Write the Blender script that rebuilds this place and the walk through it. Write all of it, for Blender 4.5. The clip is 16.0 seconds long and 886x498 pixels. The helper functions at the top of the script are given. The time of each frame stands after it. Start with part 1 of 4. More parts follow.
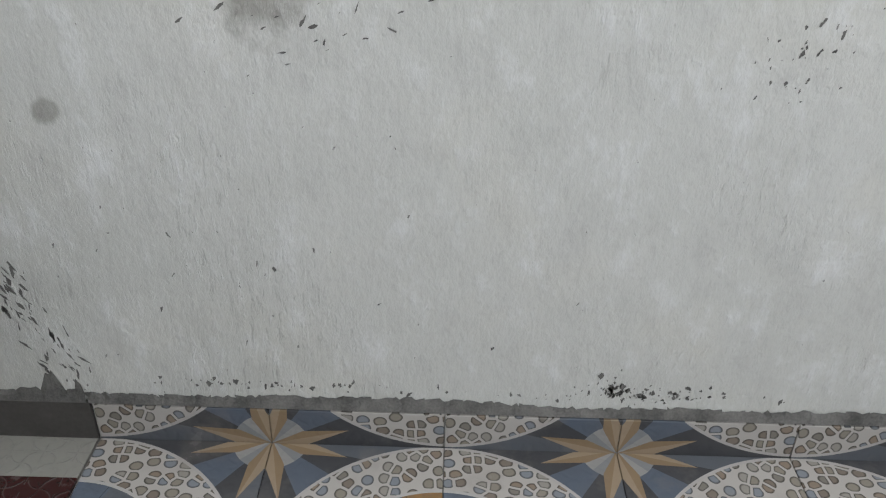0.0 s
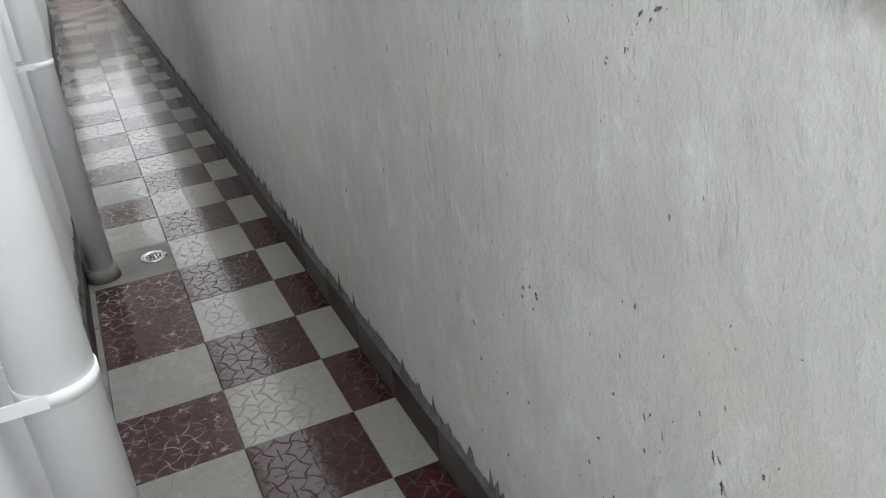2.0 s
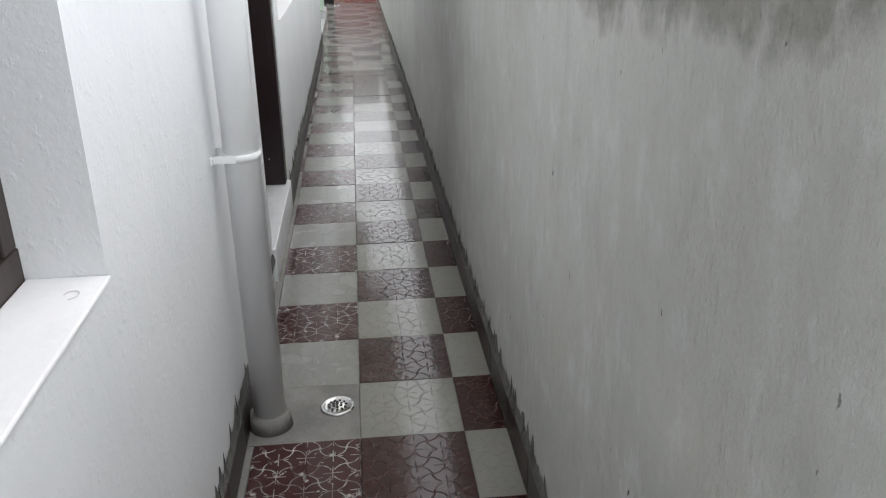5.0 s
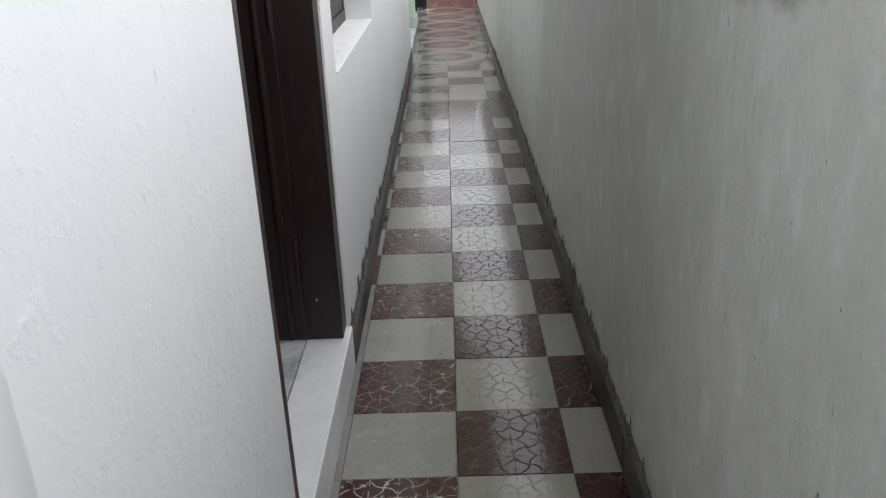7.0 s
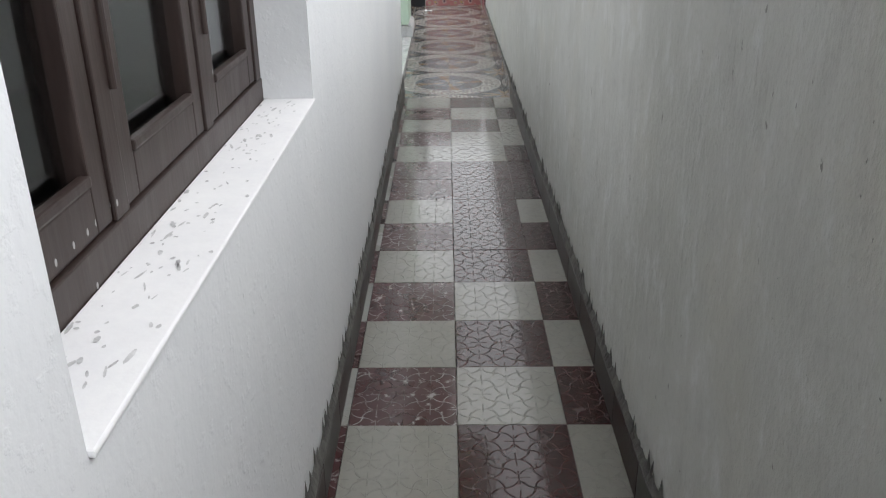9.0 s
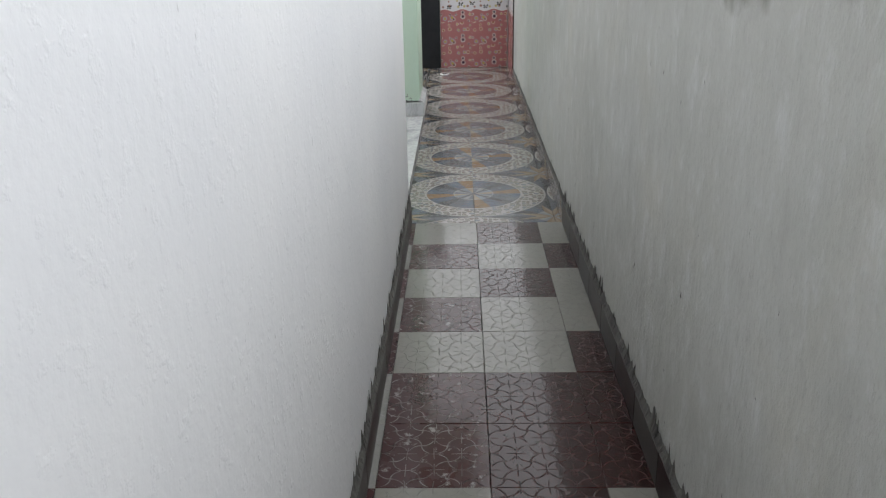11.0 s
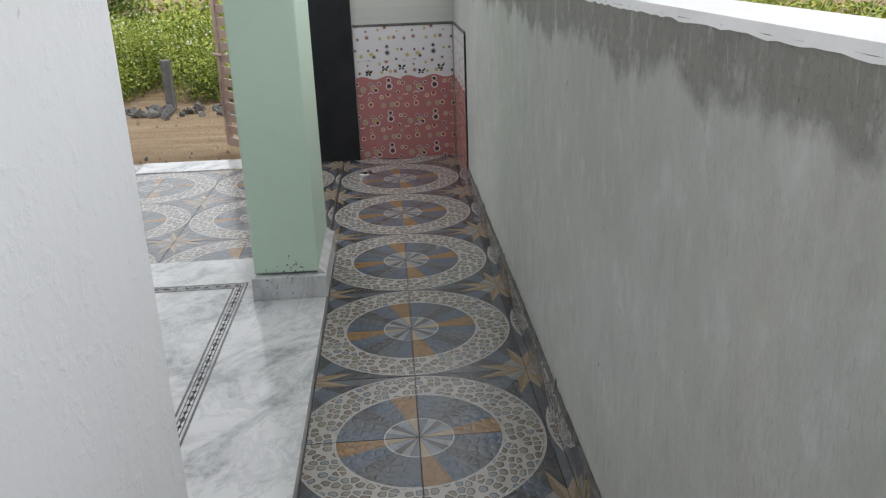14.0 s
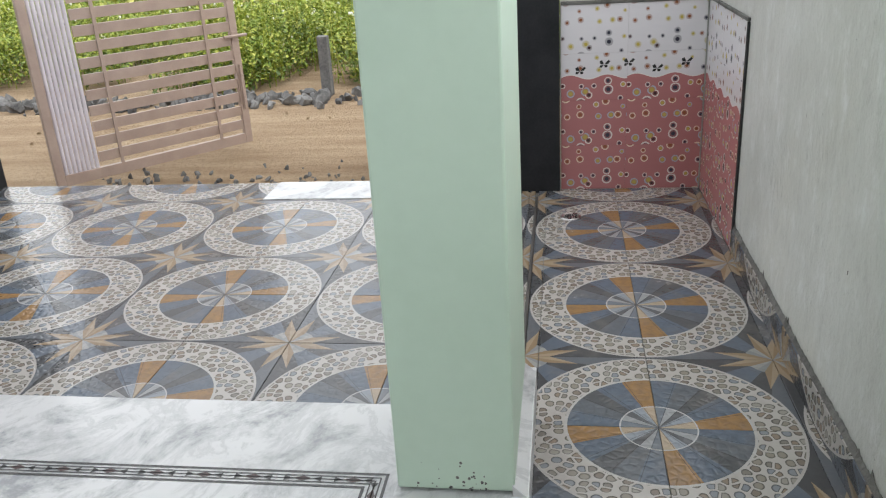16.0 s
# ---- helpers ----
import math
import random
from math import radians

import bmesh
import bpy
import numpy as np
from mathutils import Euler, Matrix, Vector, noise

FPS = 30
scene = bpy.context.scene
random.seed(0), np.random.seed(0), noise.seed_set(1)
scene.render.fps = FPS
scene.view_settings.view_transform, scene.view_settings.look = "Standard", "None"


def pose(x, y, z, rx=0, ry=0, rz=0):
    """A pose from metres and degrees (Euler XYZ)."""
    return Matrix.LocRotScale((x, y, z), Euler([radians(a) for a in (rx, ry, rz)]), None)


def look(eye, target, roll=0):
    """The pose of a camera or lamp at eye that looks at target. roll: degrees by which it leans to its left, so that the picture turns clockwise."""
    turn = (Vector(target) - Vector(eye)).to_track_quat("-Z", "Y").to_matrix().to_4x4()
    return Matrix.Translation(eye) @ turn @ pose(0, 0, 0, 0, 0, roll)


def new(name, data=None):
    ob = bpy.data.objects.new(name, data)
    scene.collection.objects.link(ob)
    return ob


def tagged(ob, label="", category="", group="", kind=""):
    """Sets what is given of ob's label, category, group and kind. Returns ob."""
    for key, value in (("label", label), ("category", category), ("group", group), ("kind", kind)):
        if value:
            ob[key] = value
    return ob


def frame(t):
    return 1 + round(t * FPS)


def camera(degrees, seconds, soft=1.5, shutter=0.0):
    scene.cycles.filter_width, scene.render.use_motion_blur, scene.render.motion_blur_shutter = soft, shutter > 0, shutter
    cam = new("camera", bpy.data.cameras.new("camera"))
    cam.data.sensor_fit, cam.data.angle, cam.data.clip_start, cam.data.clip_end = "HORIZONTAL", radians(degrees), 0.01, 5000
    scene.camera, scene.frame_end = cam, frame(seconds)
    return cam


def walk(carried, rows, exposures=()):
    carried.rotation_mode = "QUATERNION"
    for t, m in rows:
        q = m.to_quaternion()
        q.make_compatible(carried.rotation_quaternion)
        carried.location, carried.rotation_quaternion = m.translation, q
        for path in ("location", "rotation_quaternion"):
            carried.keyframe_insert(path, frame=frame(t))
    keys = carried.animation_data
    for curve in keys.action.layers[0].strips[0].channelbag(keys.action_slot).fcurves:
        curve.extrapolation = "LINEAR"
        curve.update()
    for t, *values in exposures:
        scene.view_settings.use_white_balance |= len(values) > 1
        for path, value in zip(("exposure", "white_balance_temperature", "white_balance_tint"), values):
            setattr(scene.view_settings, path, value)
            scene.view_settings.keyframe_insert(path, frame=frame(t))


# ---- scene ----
cam = camera(56.4, 16.0, soft=1.2)
EXPOSURES = [(0, 0.6), (1, 0.55), (1.5, 0.8), (2, 1.02), (2.5, 0.9), (3, 0.82), (5.5, 1.05), (6.5, 0.87), (7.5, 1.05), (8, 1.6), (8.5, 1.55), (9, 0.95), (10, 0.93), (12.5, 0.14), (13, 0.32), (14, 0.2), (14.5, 0.43), (15, 0.45), (16, 0.64)]
PATH = [
    (0, (-0.04, -0.187, 1.388), (-0.056, 1.523, 0.351), 1.3),
    (0.5, (-0.102, 0.119, 1.365), (-0.573, 1.771, 0.34), -0.6),
    (1, (-0.246, 0.395, 1.371), (-1.229, 1.823, 0.374), -2.3),
    (1.5, (-0.383, 0.588, 1.356), (-1.826, 1.592, 0.403), -4.6),
    (2, (-0.487, 0.669, 1.361), (-2.154, 1.341, 0.482), -5.8),
    (2.5, (-0.564, 0.662, 1.403), (-2.346, 1.144, 0.636), -4.8),
    (3, (-0.602, 0.663, 1.419), (-2.441, 1.06, 0.74), -3.1),
    (3.2, (-0.627, 0.662, 1.415), (-2.473, 1.046, 0.747), -2.7),
    (5.3, (-1.725, 0.849, 1.375), (-3.565, 0.99, 0.603), -1.1),
    (5.5, (-1.883, 0.845, 1.359), (-3.724, 0.951, 0.585), -1.5),
    (6, (-2.31, 0.833, 1.383), (-4.153, 0.864, 0.607), -1.6),
    (6.5, (-2.786, 0.797, 1.383), (-4.631, 0.814, 0.611), -1.6),
    (7, (-3.254, 0.804, 1.355), (-5.102, 0.774, 0.593), -2.3),
    (7.5, (-3.728, 0.845, 1.354), (-5.57, 0.797, 0.575), -1.9),
    (8, (-4.227, 0.839, 1.374), (-6.058, 0.807, 0.57), -2.5),
    (8.5, (-4.748, 0.822, 1.351), (-6.567, 0.817, 0.521), -1.5),
    (9, (-5.211, 0.769, 1.345), (-7.046, 0.756, 0.549), -0.6),
    (9.5, (-5.699, 0.742, 1.358), (-7.547, 0.688, 0.594), -1.0),
    (10, (-6.191, 0.731, 1.346), (-8.036, 0.637, 0.58), -0.0),
    (10.2, (-6.367, 0.723, 1.326), (-8.213, 0.626, 0.561), -0.3),
    (12.3, (-8.452, 0.734, 1.385), (-10.348, 0.787, 0.751), -1.5),
    (12.5, (-8.658, 0.753, 1.387), (-10.544, 0.811, 0.725), -1.1),
    (13, (-9.154, 0.73, 1.373), (-11.018, 0.818, 0.654), -1.2),
    (13.5, (-9.601, 0.733, 1.393), (-11.479, 0.827, 0.713), -2.3),
    (14, (-10.059, 0.755, 1.412), (-11.94, 0.859, 0.741), -2.1),
    (14.5, (-10.527, 0.736, 1.414), (-12.405, 0.844, 0.733), -2.7),
    (15, (-10.994, 0.726, 1.388), (-12.862, 0.741, 0.674), -3.2),
    (15.5, (-11.406, 0.659, 1.369), (-13.256, 0.55, 0.616), -2.9),
    (16, (-11.84, 0.516, 1.381), (-13.675, 0.227, 0.638), -3.5),
]
walk(cam, [(t, look(eye, target, roll)) for t, eye, target, roll in PATH], EXPOSURES)

# ---- world, sun, exposure ----
world = bpy.data.worlds.new("world")
scene.world = world
world.use_nodes = True
wn = world.node_tree.nodes
sky = wn.new("ShaderNodeTexSky")
sky.sky_type, sky.sun_disc = "NISHITA", False
sky.sun_elevation, sky.sun_rotation = radians(62), radians(-60)
sky.air_density, sky.dust_density, sky.ozone_density = 1.0, 4.0, 1.0
soft_sky = wn.new("ShaderNodeMixRGB")
soft_sky.inputs[0].default_value = 0.88
soft_sky.inputs[2].default_value = (9.68, 9.9, 10.15, 1)
world.node_tree.links.new(sky.outputs[0], soft_sky.inputs[1])
world.node_tree.links.new(soft_sky.outputs[0], wn["Background"].inputs[0])
wn["Background"].inputs[1].default_value = 0.135
sun = new("sun", bpy.data.lights.new("sun", "SUN"))
sun.data.energy, sun.data.angle, sun.data.color = 0.6, radians(90), (1, 0.97, 0.93)
sun.matrix_world = look((0, 0, 20), (-4.7, -8, 0))


# ---- materials ----
class Nodes:
    """Short hand for a material's node tree."""

    def __init__(self, name, rough=0.6, metal=0.0, spec=0.5):
        self.mat = bpy.data.materials.new(name)
        self.mat.use_nodes = True
        self.tree = self.mat.node_tree
        self.bsdf = self.tree.nodes["Principled BSDF"]
        self.set(self.bsdf.inputs["Roughness"], rough)
        self.set(self.bsdf.inputs["Metallic"], metal)
        self.set(self.bsdf.inputs["Specular IOR Level"], spec)

    def set(self, socket, value):
        if isinstance(value, bpy.types.NodeSocket):
            self.tree.links.new(value, socket)
        elif isinstance(value, tuple) and len(value) == 3 and socket.type == "RGBA":
            socket.default_value = (*value, 1)
        else:
            socket.default_value = value

    def m(self, op, a, b=0.0, c=0.0, clamp=False):
        n = self.tree.nodes.new("ShaderNodeMath")
        n.operation, n.use_clamp = op, clamp
        for s, v in zip(n.inputs, (a, b, c)):
            self.set(s, v)
        return n.outputs[0]

    def mix(self, f, a, b, blend="MIX"):
        n = self.tree.nodes.new("ShaderNodeMixRGB")
        n.blend_type = blend
        for s, v in zip(n.inputs, (f, a, b)):
            self.set(s, v)
        return n.outputs[0]

    def coord(self, kind="Object"):
        return self.tree.nodes.new("ShaderNodeTexCoord").outputs[kind]

    def world_place(self):
        return self.tree.nodes.new("ShaderNodeNewGeometry").outputs["Position"]

    def xyz(self, v):
        n = self.tree.nodes.new("ShaderNodeSeparateXYZ")
        self.set(n.inputs[0], v)
        return n.outputs

    def vec(self, x=0.0, y=0.0, z=0.0):
        n = self.tree.nodes.new("ShaderNodeCombineXYZ")
        for s, v in zip(n.inputs, (x, y, z)):
            self.set(s, v)
        return n.outputs[0]

    def scaled(self, v, s, off=(0, 0, 0)):
        n = self.tree.nodes.new("ShaderNodeMapping")
        self.set(n.inputs[0], v)
        n.inputs["Scale"].default_value = s
        n.inputs["Location"].default_value = off
        return n.outputs[0]

    def noise(self, v, scale, detail=4.0, rough=0.55, distort=0.0):
        n = self.tree.nodes.new("ShaderNodeTexNoise")
        self.set(n.inputs["Vector"], v)
        n.inputs["Scale"].default_value, n.inputs["Detail"].default_value = scale, detail
        n.inputs["Roughness"].default_value, n.inputs["Distortion"].default_value = rough, distort
        return n.outputs[0]

    def voronoi(self, v, scale, feature="F1", random_=1.0):
        n = self.tree.nodes.new("ShaderNodeTexVoronoi")
        n.voronoi_dimensions, n.feature = "2D", feature
        self.set(n.inputs["Vector"], v)
        n.inputs["Scale"].default_value, n.inputs["Randomness"].default_value = scale, random_
        return n.outputs

    def ramp(self, f, stops, constant=False):
        n = self.tree.nodes.new("ShaderNodeValToRGB")
        n.color_ramp.interpolation = "CONSTANT" if constant else "LINEAR"
        el = n.color_ramp.elements
        while len(el) < len(stops):
            el.new(0.5)
        for e, (p, c) in zip(el, stops):
            e.position = p
            e.color = (*c, 1) if isinstance(c, tuple) else (c, c, c, 1)
        self.set(n.inputs[0], f)
        return n.outputs[0]

    def step(self, f, a, b):
        """0 below a, 1 above b."""
        n = self.tree.nodes.new("ShaderNodeMapRange")
        self.set(n.inputs[0], f)
        n.inputs[1].default_value, n.inputs[2].default_value = a, b
        return n.outputs[0]

    def rnd(self):
        return self.tree.nodes.new("ShaderNodeObjectInfo").outputs["Random"]

    def done(self, colour, height=None, strength=0.3, distance=0.004, rough=None):
        self.set(self.bsdf.inputs["Base Color"], colour)
        if rough is not None:
            self.set(self.bsdf.inputs["Roughness"], rough)
        if height is not None:
            b = self.tree.nodes.new("ShaderNodeBump")
            b.inputs["Strength"].default_value, b.inputs["Distance"].default_value = strength, distance
            self.set(b.inputs["Height"], height)
            self.set(self.bsdf.inputs["Normal"], b.outputs[0])
            self.set(self.bsdf.inputs["Coat Normal"], b.outputs[0])
        return self.mat


def plain(name, a, b, scale=8.0, rough=0.6, bump=0.15, metal=0.0, stretch=(1, 1, 1), spec=0.5):
    """A surface that varies between two colours, at two scales, with fine relief."""
    n = Nodes(name, rough, metal, spec)
    p = n.scaled(n.world_place(), stretch)
    big, fine = n.noise(p, scale), n.noise(p, scale * 14, 3)
    f = n.m("ADD", n.m("MULTIPLY", big, 0.7), n.m("MULTIPLY", fine, 0.3))
    return n.done(n.mix(n.step(f, 0.35, 0.65), a, b), n.m("ADD", fine, n.m("MULTIPLY", big, 2.0)), bump, 0.003, n.m("ADD", rough - 0.06, n.m("MULTIPLY", big, 0.12)))


def boundary_plaster():
    n = Nodes("boundary_plaster", 0.6)
    p = n.world_place()
    x, y, z = n.xyz(p)
    flat = n.vec(x, z, 0.0)
    tall = n.scaled(flat, (1, 0.22, 1))
    big = n.noise(flat, 1.1, 4)
    streak = n.noise(tall, 14, 5, 0.65)
    fine = n.noise(flat, 70, 4, 0.6)
    col = n.mix(n.step(big, 0.3, 0.7), (0.5, 0.505, 0.475), (0.57, 0.578, 0.555))
    col = n.mix(n.m("MULTIPLY", n.step(n.noise(flat, 2.3, 3), 0.5, 0.75), 0.35), col, (0.57, 0.545, 0.46))
    col = n.mix(n.m("MULTIPLY", n.m("MULTIPLY", n.step(streak, 0.52, 0.7), n.step(n.noise(flat, 2.0, 3), 0.4, 0.65)), 0.22), col, (0.34, 0.34, 0.325))
    col = n.mix(n.m("MULTIPLY", n.step(fine, 0.52, 0.72), 0.2), col, (0.33, 0.33, 0.315))
    stain = n.m("MULTIPLY", n.step(n.noise(flat, 0.9, 6, 0.6), 0.48, 0.66), 0.45)
    col = n.mix(stain, col, (0.39, 0.4, 0.365))
    # bare damp cement along the top, with a ragged lower edge
    edge = n.m("ADD", n.m("MULTIPLY", n.noise(n.vec(x, 0.0, 0.0), 2.6, 3, 0.5), 0.34), n.m("MULTIPLY", n.noise(n.vec(x, n.m("MULTIPLY", z, 0.8), 0.0), 11, 5, 0.6), 0.14))
    lower = n.m("SUBTRACT", n.m("SUBTRACT", 1.49, edge), n.m("MULTIPLY", n.m("SUBTRACT", 1.0, n.step(x, -11.2, -9.6)), 0.06))
    damp = n.step(n.m("SUBTRACT", z, lower), -0.012, 0.03)
    cement = n.mix(n.noise(flat, 9, 5), (0.22, 0.215, 0.19), (0.34, 0.335, 0.305))
    cement = n.mix(n.m("MULTIPLY", n.step(n.noise(flat, 62, 4, 0.7), 0.52, 0.66), 0.45), cement, (0.12, 0.115, 0.1))
    # patches where the whitewash has gone
    gone = None
    for px, pz, rx, rz in ((-0.37, 1.12, 0.085, 0.18), (-0.79, 0.805, 0.028, 0.028)):
        dx = n.m("DIVIDE", n.m("SUBTRACT", x, px), rx)
        dz = n.m("DIVIDE", n.m("SUBTRACT", z, pz), rz)
        d = n.m("ADD", n.m("SQRT", n.m("ADD", n.m("MULTIPLY", dx, dx), n.m("MULTIPLY", dz, dz))), n.m("MULTIPLY", n.m("SUBTRACT", n.noise(flat, 18, 4), 0.5), 0.9))
        k = n.m("SUBTRACT", 1.0, n.step(d, 0.75, 1.1))
        gone = k if gone is None else n.m("MAXIMUM", gone, k)
    col = n.mix(n.m("MULTIPLY", n.m("MAXIMUM", damp, n.m("MULTIPLY", gone, 0.92)), 0.92), col, cement)
    # trowel blotches, pin holes and small dark nicks
    blot = n.noise(n.scaled(flat, (1.3, 0.7, 1)), 9, 6, 0.7)
    col = n.mix(n.m("MULTIPLY", n.step(blot, 0.53, 0.7), 0.6), col, (0.68, 0.69, 0.69))
    col = n.mix(n.m("MULTIPLY", n.m("SUBTRACT", 1.0, n.step(blot, 0.32, 0.47)), 0.4), col, (0.4, 0.4, 0.385))
    speck = n.noise(n.scaled(flat, (1, 0.55, 1)), 48, 3, 0.6)
    where = n.step(n.noise(flat, 1.6, 3), 0.45, 0.7)
    nick = n.step(n.m("ADD", speck, n.m("MULTIPLY", where, 0.06)), 0.735, 0.76)
    col = n.mix(n.m("MULTIPLY", nick, 0.7), col, (0.16, 0.16, 0.15))
    # brush scratches in worn patches
    scratch = n.noise(n.scaled(flat, (1, 0.22, 1)), 52, 4, 0.7)
    worn = n.step(n.noise(n.scaled(flat, (1, 0.6, 1)), 1.9, 5, 0.65), 0.5, 0.64)
    mark = n.m("MULTIPLY", n.step(scratch, 0.54, 0.66), worn)
    col = n.mix(n.m("MULTIPLY", mark, 0.42), col, (0.3, 0.3, 0.285))
    pale = n.m("MULTIPLY", n.m("SUBTRACT", 1.0, n.step(scratch, 0.34, 0.44)), worn)
    col = n.mix(n.m("MULTIPLY", pale, 0.4), col, (0.68, 0.685, 0.67))
    h = n.m("ADD", n.m("ADD", n.m("MULTIPLY", n.m("SUBTRACT", pale, mark), 0.5), n.m("MULTIPLY", fine, 0.12), n.m("MULTIPLY", streak, 0.07)), n.m("MULTIPLY", nick, -1.2))
    return n.done(col, n.m("ADD", h, n.m("ADD", n.m("MULTIPLY", big, 1.5), n.m("MULTIPLY", blot, 2.6))), 0.7, 0.006, n.m("SUBTRACT", 0.58, n.m("MULTIPLY", damp, -0.15)))


def house_plaster():
    n = Nodes("white_wall_paint", 0.55)
    p = n.world_place()
    big, mid, fine = n.noise(p, 1.3), n.noise(p, 11, 5, 0.6), n.noise(p, 90, 3)
    col = n.mix(n.step(big, 0.35, 0.65), (0.71, 0.722, 0.745), (0.76, 0.768, 0.782))
    speck = n.noise(n.scaled(p, (1, 1, 0.5)), 34, 3, 0.6)
    nick = n.step(n.m("ADD", speck, n.m("MULTIPLY", n.step(n.noise(p, 1.9, 2), 0.5, 0.7), 0.05)), 0.75, 0.775)
    col = n.mix(n.m("MULTIPLY", nick, 0.5), col, (0.4, 0.4, 0.41))
    col = n.mix(n.m("MULTIPLY", n.step(mid, 0.55, 0.72), 0.25), col, (0.72, 0.73, 0.75))
    bumps = n.step(n.noise(p, 38, 4, 0.6), 0.56, 0.74)
    return n.done(col, n.m("ADD", n.m("ADD", n.m("MULTIPLY", mid, 1.2), n.m("MULTIPLY", fine, 0.25)), n.m("MULTIPLY", bumps, 0.35)), 0.5, 0.005)


def emboss(n, v):
    """Raised tracery of a pressed tile on a 7.5 cm lattice: straight crosses at the corners, curved four-armed stars between. Returns line strength 0 to 1."""
    x, y, _ = n.xyz(v)
    wob = n.m("MULTIPLY", n.m("SUBTRACT", n.noise(v, 9, 1), 0.5), 0.012)
    x, y = n.m("ADD", x, wob), n.m("SUBTRACT", y, wob)

    def cell(c):
        return n.m("SUBTRACT", n.m("FLOORED_MODULO", c, 0.075), 0.0375)

    def length(a, b):
        return n.m("SQRT", n.m("ADD", n.m("MULTIPLY", a, a), n.m("MULTIPLY", b, b)))

    # star in the middle of each cell, its arms bending the other way in every second cell
    a, b = cell(x), cell(y)
    r = length(a, b)
    odd = n.m("FLOORED_MODULO", n.m("ADD", n.m("FLOOR", n.m("DIVIDE", x, 0.075)), n.m("FLOOR", n.m("DIVIDE", y, 0.075))), 2.0)
    bend = n.m("MULTIPLY", n.m("SUBTRACT", n.m("MULTIPLY", odd, 2.0), 1.0), n.m("MULTIPLY", r, 15.0))
    ang = n.m("ADD", n.m("ARCTAN2", b, a), bend)
    arm = n.m("MULTIPLY", n.m("MULTIPLY", r, 0.5), n.m("ABSOLUTE", n.m("SINE", n.m("MULTIPLY", ang, 2.0))))
    arm = n.m("ADD", arm, n.m("MULTIPLY", n.m("GREATER_THAN", r, 0.041), 0.05))
    # cross at each corner of the lattice
    c, d = cell(n.m("ADD", x, 0.0375)), cell(n.m("ADD", y, 0.0375))
    cross = n.m("ADD", n.m("MINIMUM", n.m("ABSOLUTE", c), n.m("ABSOLUTE", d)), n.m("MULTIPLY", n.m("GREATER_THAN", length(c, d), 0.027), 0.05))
    line = n.m("SUBTRACT", 1.0, n.step(n.m("MINIMUM", arm, n.m("MULTIPLY", cross, 1.5)), 0.0007, 0.0027))
    return n.m("MULTIPLY", line, n.step(n.noise(n.world_place(), 17, 4, 0.65), 0.36, 0.58))


def checker_material(name, base, other, worn):
    """Pressed cement tile, glossy and damp; worn: how far pale paint and cement film lies on the tracery."""
    n = Nodes(name, 0.2, 0.0, 0.1)
    v = n.coord()
    p = n.world_place()
    line = emboss(n, v)
    big, fine = n.noise(p, 4.5, 4), n.noise(p, 45, 4)
    col = n.mix(big, base, other)
    col = n.mix(n.m("MULTIPLY", n.step(fine, 0.5, 0.8), 0.25), col, tuple(c * 0.55 for c in base))
    film = n.m("MULTIPLY", n.step(n.noise(p, 6, 5, 0.6), 0.35, 0.68), worn)
    spots = n.m("MULTIPLY", n.step(n.noise(p, 26, 4, 0.6), 0.6, 0.68), n.m("MULTIPLY", worn, 0.6))
    col = n.mix(n.m("MAXIMUM", n.m("MULTIPLY", n.m("MULTIPLY", line, film), 0.9), spots), col, (0.46, 0.45, 0.44))
    rough = n.m("ADD", 0.13, n.m("ADD", n.m("MULTIPLY", n.noise(p, 3, 3), 0.16), n.m("MULTIPLY", film, 0.2)))
    h = n.m("ADD", line, n.m("MULTIPLY", fine, 0.2))
    n.bsdf.inputs["Coat Weight"].default_value = 0.55
    n.bsdf.inputs["Coat Roughness"].default_value = 0.06
    return n.done(col, h, 0.5, 0.004, rough)


